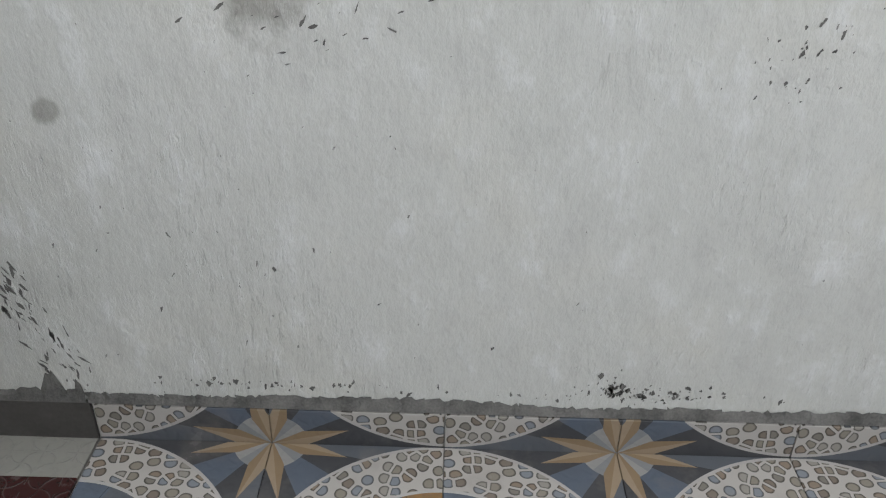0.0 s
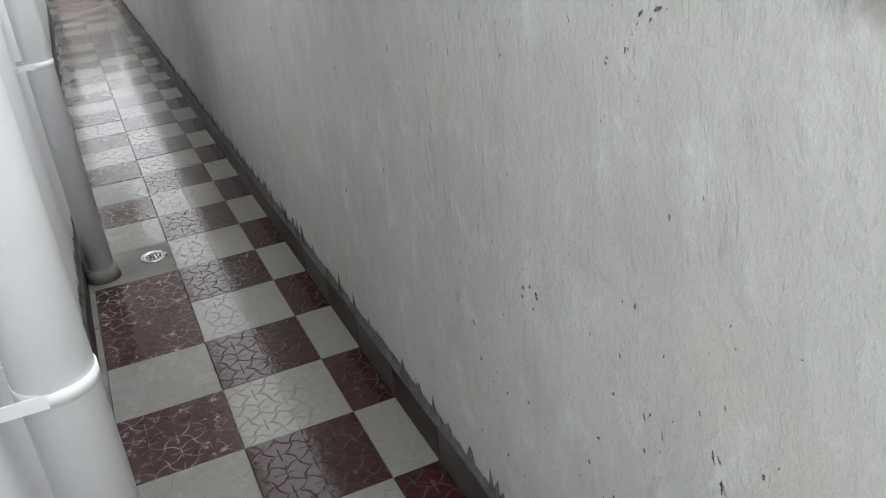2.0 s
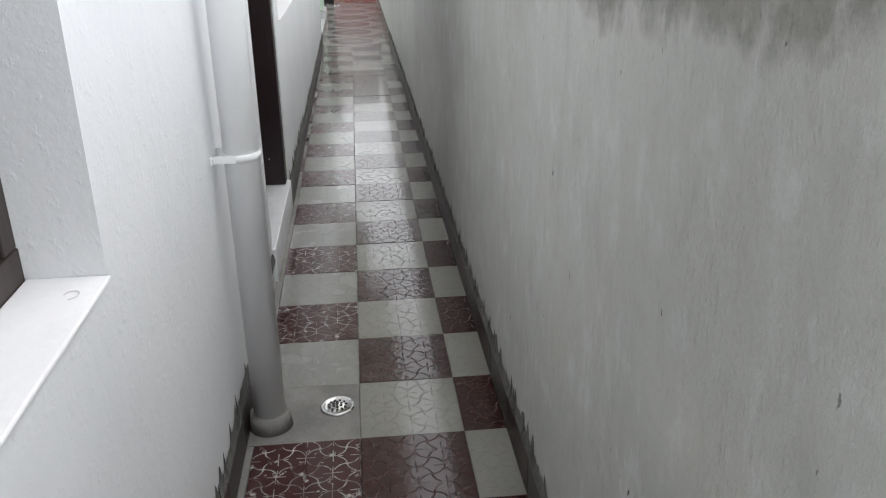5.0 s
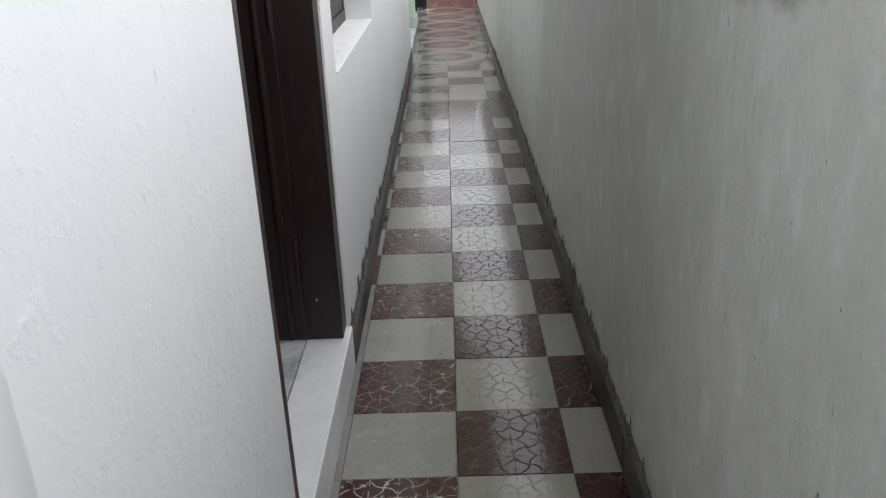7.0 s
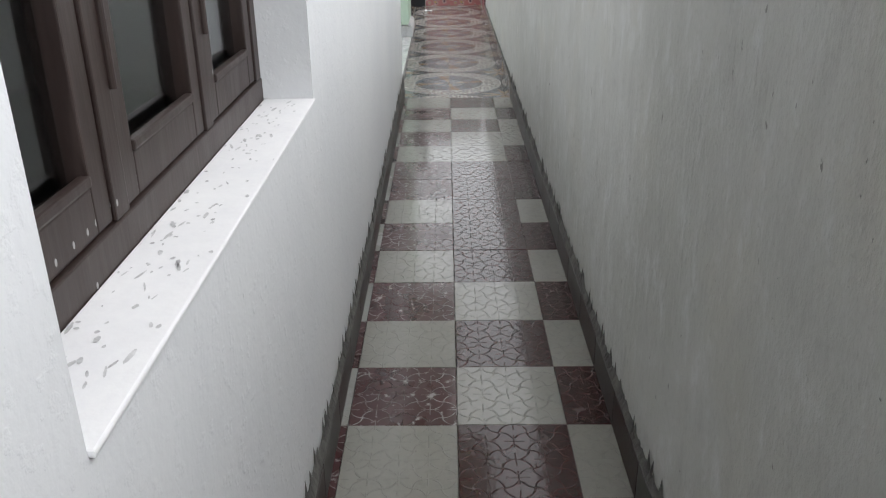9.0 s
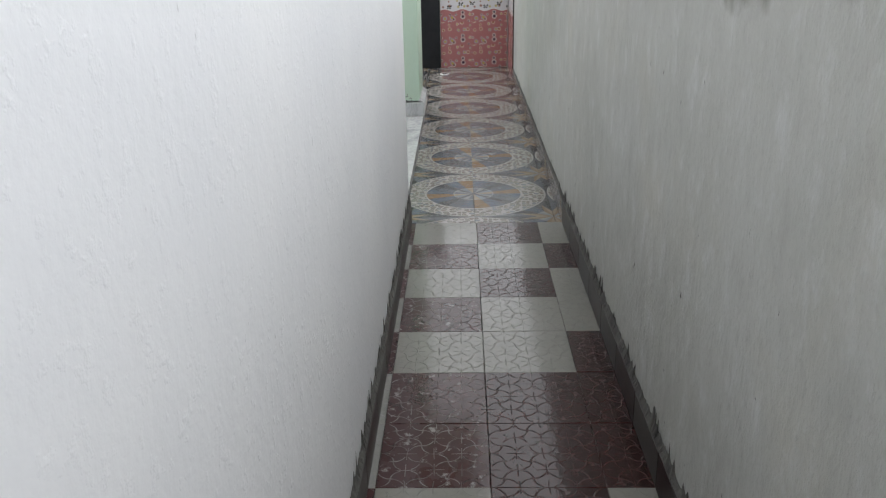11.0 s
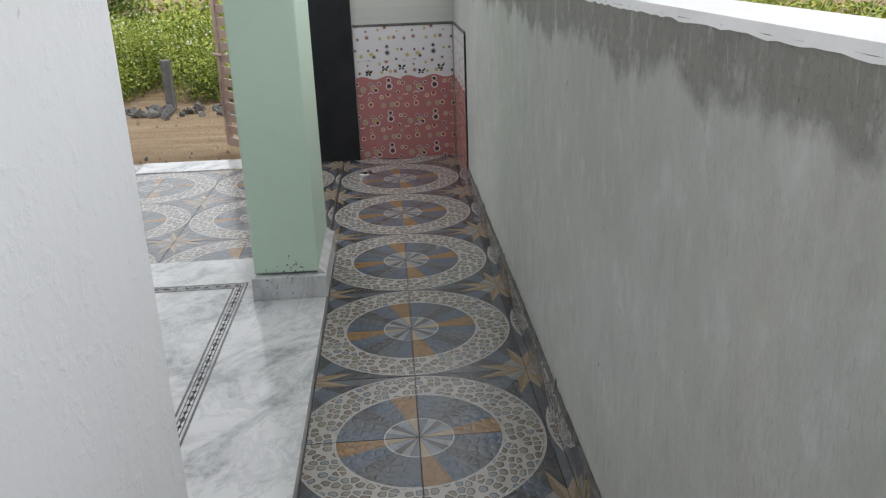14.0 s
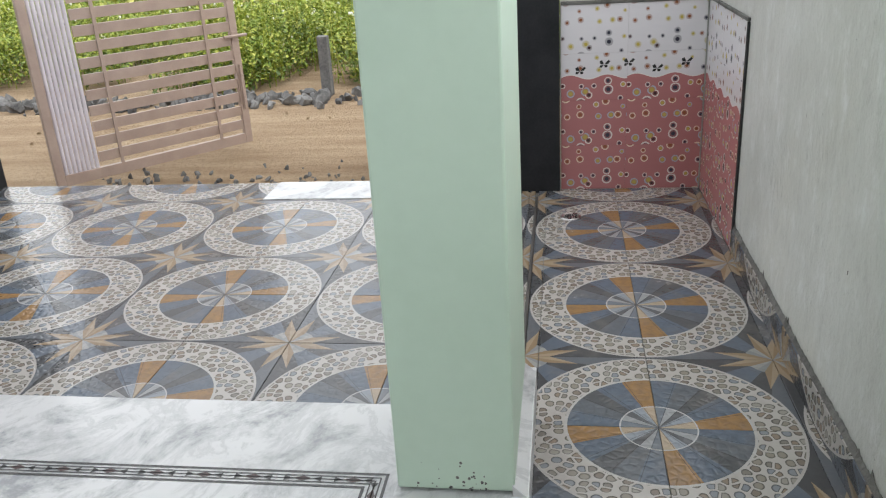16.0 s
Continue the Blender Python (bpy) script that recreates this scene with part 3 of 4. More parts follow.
structure(part("wall_yard", box(2.6, 2.75, -6.2, 1.4, -0.3, 2.0), M_HOUSE), "plain white wall closing the back yard", "wall")
structure(part("wall_yard_side", box(-0.85, 2.6, -6.35, -6.2, -0.3, 2.0), M_HOUSE), "plain white side wall of the yard", "wall")
structure(part("wall_forecourt", box(-16.3, -11.0, -6.35, -6.2, -0.3, 1.6), M_HOUSE), "plain white side wall of the forecourt", "wall")

# porch platform of marble with an inlaid border
porch = structure(part("porch_floor", box(-13.9, -11.0, -6.2, 0.43, -0.01, 0.05, 0.003), M_MARBLE), "white marble porch floor with grey veins", "floor")
IX, IY, IW = -13.57, 0.068, 0.062


def inlay_run(along_x):
    """Border of two double lines with diamonds and arrow heads between."""
    rails, tips = bmesh.new(), bmesh.new()
    gems = bmesh.new()
    length = 2.42 if along_x else 5.5

    zed = 0.0512 if along_x else 0.0514

    def put(bm, pts):
        out = []
        for s, d in pts:
            out.append(bm.verts.new((IX + s, IY - d, zed)) if along_x else bm.verts.new((IX + d, IY - s, zed)))
        f = bm.faces.new(out)
        f.normal_update()
        if f.normal.z < 0:
            f.normal_flip()

    for d0, d1 in ((0.0, 0.008), (0.0165, 0.0205), (IW / 2 - 0.002, IW / 2 + 0.002), (IW - 0.0205, IW - 0.0165), (IW - 0.008, IW)):
        s0 = d0 if along_x else d1 + 0.0
        put(rails, [(s0, d0), (length, d0), (length, d1), (s0, d1)])
    mid = IW / 2
    k = 0
    while 0.09 + 0.135 * k < length - 0.08:
        c = 0.09 + 0.135 * k
        put(gems, [(c - 0.026, mid), (c, mid - 0.0105), (c + 0.026, mid), (c, mid + 0.0105)])
        for sgn in (-1, 1):
            put(tips, [(c + sgn * 0.028, mid), (c + sgn * 0.05, mid - 0.0105), (c + sgn * 0.05, mid + 0.0105)])
        k += 1
    part("inlay_line", rails, M_INLAY, porch, "thin black inlaid border lines")
    part("inlay_arrow", tips, M_INLAY, porch, "black inlaid arrow heads")
    part("inlay_diamond", gems, M_INLAY_RED, porch, "brown inlaid diamonds")


inlay_run(True)
inlay_run(False)

# end wall of the passage and its raw upper plaster
structure(part("wall_end", box(END_X - 0.13, END_X - 0.01, 0.5, WALL_Y - 0.003, -0.01, 1.75), M_BOUND), "rough white plaster end wall above wall tiles", "wall")

# ---- column and gate piers ----
col_ob = thing("column", "square mint-green painted column on a marble plinth", "column", (-13.66, 0.295, 0.05))
part("shaft", box(-0.28, 0.28, -0.162, 0.11, 0.11, 3.0, 0.006), M_GREEN, col_ob)
pl = bmesh.new()
add_box(pl, -0.3, 0.31, -0.172, 0.142, 0.0, 0.1, 0.004)
ledge = [pl.verts.new(c) for c in ((-0.28, 0.105, 0.1), (0.285, 0.105, 0.1), (0.285, 0.138, 0.1), (-0.28, 0.138, 0.1), (-0.28, 0.105, 0.13), (0.285, 0.105, 0.13))]
for q in ((0, 1, 5, 4), (3, 4, 5, 2), (1, 2, 5), (0, 4, 3)):
    pl.faces.new([ledge[k] for k in q])
part("plinth", pl, M_MARBLE_DULL, col_ob, "grey veined marble plinth with dirt specks")


random.seed(91)
specks = bmesh.new()
for _ in range(46):
    sy, sz = random.uniform(-0.13, 0.05), 0.112 + random.expovariate(40)
    if random.random() < 0.5:
        sy, sz, sx = random.uniform(-0.16, 0.0), random.uniform(0.02, 0.1), 0.3106
    else:
        sx = 0.2806
    sr = random.uniform(0.0015, 0.006)
    specks.faces.new([specks.verts.new((sx, sy + sr * math.cos(k * 1.05) * random.uniform(0.4, 1), sz + sr * math.sin(k * 1.05) * random.uniform(0.4, 1))) for k in range(6)])
part("dirt_specks", specks, M_CEMENT, col_ob, "dark dirt specks near the plinth")


def pier(y0, y1, height, label):
    ob = thing("gate_pier", label, "gate pier", (END_X - 0.02, (y0 + y1) / 2, -0.011), "gate piers")
    half = (y1 - y0) / 2
    part("shaft", box(-0.19, 0.05, -half, half, 0.0, height, 0.006), M_BLACK, ob)
    part("cap", box(-0.22, 0.08, -half - 0.03, half + 0.03, height, height + 0.06, 0.01), M_BLACK, ob)


pier(0.06, 0.498, 2.1, "black painted square gate pier beside flowered tiles")
pier(-3.33, -2.88, 2.1, "black painted square gate pier at the gate hinge")


def gate_leaf(name, place, turn, length, pale, label, side=1):
    """A steel gate leaf: hinge stile, free stile, slats across, two uprights, latch, and a pale ribbed strip."""
    ob = thing(name, label, "gate", place, "gate leaves")
    ob.rotation_euler = (0, 0, turn)
    top = 1.75
    part("stile", box(0.0, 0.055, -0.02, 0.02, 0.05, top, 0.004), M_GATE, ob)
    part("stile", box(length - 0.055, length, -0.02, 0.02, 0.05, top, 0.004), M_GATE, ob)
    part("bottom_rail", box(0.055, length - 0.055, -0.018, 0.018, 0.05, 0.12, 0.003), M_GATE, ob)
    part("top_rail", box(0.055, length - 0.055, -0.018, 0.018, top - 0.06, top, 0.003), M_GATE, ob)
    start = 0.3 if pale else 0.055
    z = 0.155
    while z < top - 0.12:
        part("slat", box(start, length - 0.055, -0.009, 0.009, z, z + 0.066, 0.002), M_GATE, ob)
        z += 0.1
    for x in (start + 0.13, length - 0.26):
        lo, hi = sorted((side * 0.0095, side * 0.022))
        part("upright", box(x, x + 0.022, lo, hi, 0.12, top - 0.06, 0.002), M_GATE, ob)
    if pale:
        for k in range(8):
            x = 0.062 + k * 0.029
            part("rib", smooth_bm(x, top), M_GATE_WHITE, ob, "pale lilac ribbed strip")
    bolt = part("bolt", rod((length - 0.12, side * 0.03, 0.82), (length + 0.06, side * 0.03, 0.82), 0.011, 10), M_GATE, ob)
    part("bolt_plate", box(length - 0.05, length - 0.005, *sorted((side * 0.0205, side * 0.026)), 0.79, 0.85, 0.001), M_GATE, bolt)
    part("drop_bolt", rod((length - 0.03, side * 0.032, 0.3), (length - 0.03, side * 0.032, 0.62), 0.009, 10), M_GATE, ob)
    return ob


def smooth_bm(x, top):
    return rod((x + 0.012, 0.0, 0.122), (x + 0.012, 0.0, top - 0.062), 0.0125, 10)


gate_leaf("gate_leaf", (-16.5, -2.68, -0.13), math.atan2(0.89, -1.11), 1.43, True, "tan slatted steel gate leaf standing open", -1)
gate_leaf("gate_leaf", (-16.4, 0.02, -0.13), math.atan2(-0.72, -0.9), 1.12, False, "brown slatted steel gate leaf swung open")

# ---- door ----
door = structure(thing("door_1", "dark brown panelled door standing open into the room", "door", (0, 0, 0)), "", "")
fr = [(DOOR[0], DOOR[0] + 0.085), (DOOR[1] - 0.06, DOOR[1])]
for x0, x1 in fr:
    part("jamb", box(x0, x1, HOUSE_Y - 0.12, HOUSE_Y - 0.006, 0.145, 2.15, 0.004), M_DOOR if x0 == DOOR[0] else M_FRAME, door)
part("head", box(fr[0][1], fr[1][0], HOUSE_Y - 0.12, HOUSE_Y - 0.006, 2.06, 2.15, 0.004), M_DOOR, door)
leaf_x = DOOR[0] + 0.1
leaf = part("leaf", box(leaf_x - 0.032, leaf_x, -0.5, HOUSE_Y - 0.115, 0.155, 2.05, 0.003), M_DOOR, door)
for z0, z1 in ((0.3, 0.95), (1.12, 1.92)):
    for y0, y1 in ((-0.42, -0.1), (-0.02, 0.25)):
        rim_bm = bmesh.new()
        add_box(rim_bm, leaf_x, leaf_x + 0.012, y0, y1, z0, z1, 0.009)
        part("panel_moulding", rim_bm, M_DOOR, leaf)
        part("panel", box(leaf_x + 0.012, leaf_x + 0.019, y0 + 0.035, y1 - 0.035, z0 + 0.035, z1 - 0.035, 0.006), M_DOOR, leaf)
part("closing_bead", rod((leaf_x + 0.002, 0.3, 0.16), (leaf_x + 0.002, 0.3, 2.04), 0.011, 14), M_DOOR, leaf)
for z in (0.35, 1.07, 1.8):
    hinge = part("hinge", rod((leaf_x + 0.006, HOUSE_Y - 0.118, z), (leaf_x + 0.006, HOUSE_Y - 0.118, z + 0.13), 0.009, 12), M_DOOR, door)
    part("hinge_plate", box(leaf_x + 0.0005, leaf_x + 0.004, HOUSE_Y - 0.165, HOUSE_Y - 0.12, z, z + 0.13, 0.001), M_DOOR, hinge)
latch = part("latch", rod((leaf_x + 0.026, -0.02, 1.055), (leaf_x + 0.026, 0.24, 1.055), 0.009, 14), M_STEEL, leaf, "steel sliding latch")
part("latch_plate", box(leaf_x + 0.0005, leaf_x + 0.016, 0.04, 0.14, 1.025, 1.085, 0.003), M_STEEL, latch)
part("hasp", box(leaf_x + 0.017, leaf_x + 0.024, 0.05, 0.08, 0.94, 1.04, 0.003), M_STEEL, latch)
structure(part("threshold", box(DOOR[0] + 0.001, DOOR[1] - 0.001, HOUSE_Y - 0.12, HOUSE_Y + 0.012, 0.0, 0.143, 0.004), M_THRESHOLD, door, "pale grey marble threshold slab"), "", "")
part("threshold_strip", box(DOOR[0] + 0.09, DOOR[1] - 0.07, HOUSE_Y - 0.2, HOUSE_Y - 0.122, 0.136, 0.15, 0.003), M_MARBLE_DULL, door)


# ---- windows ----
def window(name, x0, x1, z0, z1, lights, label):
    """A timber window set back in the wall: outer frame, mullions, casements with a low panel each, glass."""
    win = structure(new(name), label, "window")
    yf, yb = HOUSE_Y - 0.115, HOUSE_Y - 0.19
    part("frame", box(x0, x1, yb, yf, z0 + 0.001, z0 + 0.055, 0.003), M_FRAME, win)
    part("frame", box(x0, x1, yb, yf, z1 - 0.055, z1, 0.003), M_FRAME, win)
    w = (x1 - x0) / lights
    for k in range(lights + 1):
        cx = x0 + k * w
        half = 0.024
        a, b = (x0, x0 + 0.045) if k == 0 else (x1 - 0.045, x1) if k == lights else (cx - half, cx + half)
        part("mullion", box(a, b, yb, yf - 0.002, z0 + 0.055, z1 - 0.055, 0.003), M_FRAME, win)
    for k in range(lights):
        a = x0 + k * w + (0.045 if k == 0 else 0.024) + 0.003
        b = x0 + (k + 1) * w - (0.045 if k == lights - 1 else 0.024) - 0.003
        sash = new("casement")
        sash.parent = win
        lo, hi = z0 + 0.058, z1 - 0.058
        y1, y0 = yf - 0.006, yf - 0.046
        sw = 0.048
        part("stile", box(a, a + sw, y0, y1, lo, hi, 0.003), M_FRAME, sash)
        part("stile", box(b - sw, b, y0, y1, lo, hi, 0.003), M_FRAME, sash)
        part("rail", box(a + sw, b - sw, y0, y1, lo, lo + 0.062, 0.003), M_FRAME, sash)
        part("rail", box(a + sw, b - sw, y0, y1, hi - 0.07, hi, 0.003), M_FRAME, sash)
        part("bead", box(a + sw, b - sw, y1 - 0.012, y1 + 0.004, lo + 0.063, lo + 0.078, 0.004), M_FRAME, sash)
        pane = part("pane", box(a + sw - 0.004, b - sw + 0.004, y0 + 0.01, y0 + 0.014, lo + 0.058, hi - 0.066), M_GLASS, sash, "dark glass pane")
        pane.visible_shadow = False
        part("hinge", rod((b + 0.001, y1 + 0.006, lo + 0.16), (b + 0.001, y1 + 0.006, lo + 0.29), 0.006, 10), M_FRAME, sash)
    return win


window("window_1", *WIN1, 2, "brown timber window set deep in the white wall")
window("window_2", *WIN2, 3, "brown timber three-light window with dark glass")
sill_bm = bmesh.new()
add_box(sill_bm, WIN2[0] + 0.002, WIN2[1] - 0.002, HOUSE_Y - 0.114, HOUSE_Y + 0.006, WIN2[2] - 0.002, WIN2[2] + 0.006, 0.003)
structure(part("sill_2", sill_bm, M_COPING), "white window sill with flaking paint flecks", "window sill")
structure(part("sill_1", box(WIN1[0] + 0.002, WIN1[1] - 0.002, HOUSE_Y - 0.114, HOUSE_Y + 0.006, WIN1[2] - 0.002, WIN1[2] + 0.006, 0.003), M_COPING), "white window sill with a ring mark", "window sill")
M_FLECK = plain("grey_flake", (0.36, 0.36, 0.37), (0.7, 0.7, 0.71), 60, 0.9)
random.seed(11)
flk = bmesh.new()
for _ in range(150):
    cx, cy = random.uniform(WIN2[0] + 0.03, WIN2[1] - 0.03), HOUSE_Y - 0.112 + abs(random.gauss(0.05, 0.035))
    if cy > HOUSE_Y:
        continue
    L, W, th = 0.003 + min(0.016, random.expovariate(190)), random.uniform(0.0012, 0.0048), random.uniform(-0.4, 0.4)
    vs = []
    for k in range(7):
        q = k / 7 * math.tau
        a, b = L * math.cos(q) * random.uniform(0.6, 1), W * math.sin(q) * random.uniform(0.6, 1)
        vs.append(flk.verts.new((cx + a * math.cos(th) - b * math.sin(th), cy + a * math.sin(th) + b * math.cos(th), WIN2[2] + 0.0072)))
    flk.faces.new(vs)
tagged(part("paint_flakes", flk, M_FLECK), "grey paint flakes scattered on the white sill", "paint flakes", kind="stuff")
ring_bm = bmesh.new()
rv = []
for k in range(20):
    q = k / 20 * math.tau
    rv.append([ring_bm.verts.new((-2.58 + s * 0.016 * math.cos(q), HOUSE_Y - 0.03 + s * 0.011 * math.sin(q), WIN1[2] + 0.0072)) for s in (0.75, 1.0)])
for k in range(15):
    ring_bm.faces.new([rv[k][0], rv[k][1], rv[k + 1][1], rv[k + 1][0]])
tagged(part("ring_mark", ring_bm, M_FLECK), "small dark ring mark on the white sill", "mark")


# ---- rain pipes and drains ----
def rain_pipe(x, r, gap, clip_z, foot, label):
    """A pipe of radius r clipped close to the house wall."""
    y = HOUSE_Y + r + gap
    ob = thing("rain_pipe", label, "pipe", (x, y, 0.0), "rain pipes")
    smooth(part("tube", rod((0, 0, 0.03), (0, 0, HOUSE_TOP - 0.02), r, 40), M_PIPE, ob))
    for z in clip_z:
        clip = smooth(part("clip", rod((0, 0, z - 0.01), (0, 0, z + 0.01), r + 0.0025, 40), M_PIPE, ob, "white pipe clip screwed to the wall"))
        back = HOUSE_Y - y
        for s in (-1, 1):
            part("strap", box(*sorted((s * (r - 0.002), s * (r + 0.0015))), back + 0.003, 0.002, z - 0.01, z + 0.01, 0.001), M_PIPE, clip)
            part("lug", box(*sorted((s * (r - 0.002), s * (r + 0.02))), back + 0.0005, back + 0.006, z - 0.01, z + 0.01, 0.0015), M_PIPE, clip)
            smooth(part("screw", rod((s * (r + 0.011), back + 0.005, z), (s * (r + 0.011), back + 0.008, z), 0.004, 10), M_STEEL, clip))
    if foot:
        smooth(part("collar", rod((0, 0, 0.0), (0, 0, 0.05), r + 0.018, 40, r + 0.01), M_BED, ob, "cement collar at the floor"))
    else:
        smooth(part("socket", rod((0, 0, 0.0), (0, 0, 0.12), r + 0.0065, 40), M_PIPE, ob))


rain_pipe(-1.5, 0.05, 0.026, (0.8, 2.2), False, "white plastic rain pipe clipped to the wall")
rain_pipe(-3.6, 0.046, 0.026, (0.82, 2.2), True, "white plastic rain pipe beside a steel floor drain")


def floor_drain(x, y, r):
    ob = thing("floor_drain", "round steel floor drain with a pierced strainer", "drain", (x, y, 0.0), "floor drains")
    rim_bm = bmesh.new()
    prof = ((r, 0.001), (r * 0.97, 0.006), (r * 0.8, 0.005), (r * 0.74, 0.0015), (r * 0.45, 0.006), (0.001, 0.009))
    rings = [[rim_bm.verts.new((pr * math.cos(k / 32 * math.tau), pr * math.sin(k / 32 * math.tau), pz)) for k in range(32)] for pr, pz in prof]
    for a, b in zip(rings, rings[1:]):
        for k in range(32):
            rim_bm.faces.new([a[k], a[(k + 1) % 32], b[(k + 1) % 32], b[k]])
    smooth(part("strainer", rim_bm, M_STEEL, ob))
    for n_, rr in ((1, 0.0), (6, 0.25), (11, 0.5)):
        for k in range(n_):
            q = k / n_ * math.tau
            z = 0.0095 if rr == 0 else 0.0085 if rr < 0.3 else 0.0062
            # solid black pegs stand in for the darkness inside the strainer's holes
            part("hole", rod((rr * r * math.cos(q), rr * r * math.sin(q), z - 0.002), (rr * r * math.cos(q), rr * r * math.sin(q), z + 0.0012), r * 0.085, 10), M_INLAY, ob, "black peg painted as the dark of a drain hole")


floor_drain(-3.672, 0.722, 0.052)
floor_drain(-15.66, 0.55, 0.05)


# ---- outside: rubble, post, weeds, far things ----
random.seed(21)
np.random.seed(21)


def clump_mesh(spots, leaf, count, lift):
    """Many small bent leaves round the given spots, as one bulk mesh."""
    verts, faces = [], []
    for cx, cy, cz, rad, tall in spots:
        for _ in range(count):
            q, rr = random.uniform(0, math.tau), rad * math.sqrt(random.random())
            hgt = tall * (0.1 + 0.9 * random.random()) * (1 - 0.45 * (rr / rad) ** 2)
            px, py, pz = cx + rr * math.cos(q), cy + rr * math.sin(q), cz + hgt * lift
            L, W = leaf * random.uniform(0.6, 1.5), leaf * random.uniform(0.15, 0.4)
            a, el = random.uniform(0, math.tau), random.uniform(-0.3, 1.25)
            d = Vector((math.cos(a) * math.cos(el), math.sin(a) * math.cos(el), math.sin(el)))
            s = Vector((-math.sin(a), math.cos(a), random.uniform(-0.4, 0.4))) * W
            p = Vector((px, py, pz))
            i = len(verts)
            verts += [p, p + d * L * 0.5 + s, p + d * L - Vector((0, 0, L * 0.15)), p + d * L * 0.5 - s]
            faces.append((i, i + 1, i + 2, i + 3))
    me = bpy.data.meshes.new("weeds")
    me.from_pydata([tuple(v) for v in verts], [], faces)
    return me


def stems_mesh(spots, n_each):
    verts, faces = [], []
    for cx, cy, cz, rad, tall in spots:
        for _ in range(n_each):
            q, rr = random.uniform(0, math.tau), rad * math.sqrt(random.random())
            px, py = cx + rr * math.cos(q), cy + rr * math.sin(q)
            hgt, lean, w = tall * random.uniform(0.6, 1.25), random.uniform(-0.2, 0.2), 0.006
            i = len(verts)
            verts += [(px - w, py, cz), (px + w, py, cz), (px + lean + 0.002, py + lean, cz + hgt), (px, py - w, cz), (px, py + w, cz), (px + lean, py + lean + 0.002, cz + hgt)]
            faces += [(i, i + 1, i + 2), (i + 3, i + 4, i + 5)]
    me = bpy.data.meshes.new("stems")
    me.from_pydata(verts, [], faces)
    return me


def bulk(name, me, mat, label, category):
    me.materials.append(mat)
    return tagged(new(name, me), label, category, kind="stuff")


GZ = -0.14
near = [(random.uniform(-24.0, -19.7), random.uniform(-9, 3.5), GZ, random.uniform(0.35, 0.75), random.uniform(0.5, 1.0)) for _ in range(85)]
mid_ = [(random.uniform(-29, -24.0), random.uniform(-15, 8), GZ, random.uniform(0.6, 1.2), random.uniform(0.5, 0.95)) for _ in range(110)]
far_ = [(random.uniform(-60, -33), random.uniform(-40, 20), GZ, random.uniform(1.2, 2.5), random.uniform(0.15, 0.4)) for _ in range(130)]
bulk("weeds", clump_mesh(near, 0.05, 1300, 1.0), M_LEAF, "sunlit yellow-green weeds along the dirt track", "weeds")
# same clumps again, lower and darker: the shade beneath the weeds as leaf colour
bulk("weed_shade", clump_mesh(near, 0.06, 420, 0.55), M_LEAF_DARK, "low darker leaves that paint shade under the weeds", "weeds")
bulk("weeds", clump_mesh(mid_, 0.085, 900, 1.0), M_LEAF, "tall yellow-green weeds on the open plot", "weeds")
bulk("weeds", clump_mesh(far_, 0.3, 260, 1.0), M_LEAF, "distant rough green scrub", "weeds")
bulk("weed_stems", stems_mesh(near, 26), M_LEAF, "thin upright weed stems", "weeds")
blooms = bmesh.new()
for cx, cy, cz, rad, tall in near:
    for _ in range(7):
        q, rr = random.uniform(0, math.tau), rad * random.random()
        bmesh.ops.create_icosphere(blooms, subdivisions=1, radius=random.uniform(0.01, 0.02), matrix=Matrix.Translation((cx + rr * math.cos(q), cy + rr * math.sin(q), cz + tall * random.uniform(0.6, 1.05))))
tagged(part("blossoms", blooms, M_BLOOM), "small pale blossoms among the weeds", "flowers", kind="stuff")
side = [(random.uniform(-30, -4), 1.6 + 22 * random.random() ** 1.3 + 3, GZ, random.uniform(0.6, 1.4), random.uniform(0.12, 0.4)) for _ in range(330)]
bulk("grass", clump_mesh(side, 0.14, 260, 1.0), M_LEAF, "bright green grass beyond the boundary wall", "grass")


def rubble(count, xs, ys, size, label, name, mat):
    bm = bmesh.new()
    for _ in range(count):
        s = size * random.uniform(0.4, 1.5)
        q = random.random()
        at = Matrix.Translation((random.gauss(*xs), ys[0] + (ys[1] - ys[0]) * q, GZ + s * 0.25)) @ Euler([random.uniform(0, 6) for _ in range(3)]).to_matrix().to_4x4() @ Matrix.Diagonal((s, s * random.uniform(0.5, 1), s * random.uniform(0.3, 0.7), 1))
        vs = bmesh.ops.create_icosphere(bm, subdivisions=1, radius=0.6, matrix=at)["verts"]
        for v in vs:
            v.co += Vector([random.uniform(-0.14, 0.14) * s for _ in range(3)])
    tagged(part(name, bm, mat), label, "rubble", kind="stuff")


rubble(620, (-19.3, 0.16), (-8, 3), 0.1, "grey broken stones along the edge of the track", "rubble", M_STONE)
rubble(110, (-16.75, 0.16), (-2.6, 0.0), 0.035, "small dark debris at the gate sill", "debris", M_STONE)
rubble(60, (-18.2, 0.9), (-5, 1), 0.03, "scattered clods on the earth track", "clods", M_EARTH)

shrubs = [(-33.0 + random.uniform(-0.8, 0.8), -7.2 + random.uniform(-1.2, 1.2), GZ, random.uniform(0.5, 0.9), random.uniform(1.0, 2.0)) for _ in range(9)]
bulk("shrubs", clump_mesh(shrubs, 0.12, 700, 1.0), M_LEAF_DARK, "dark green shrubs at the far side of the plot", "shrubs")


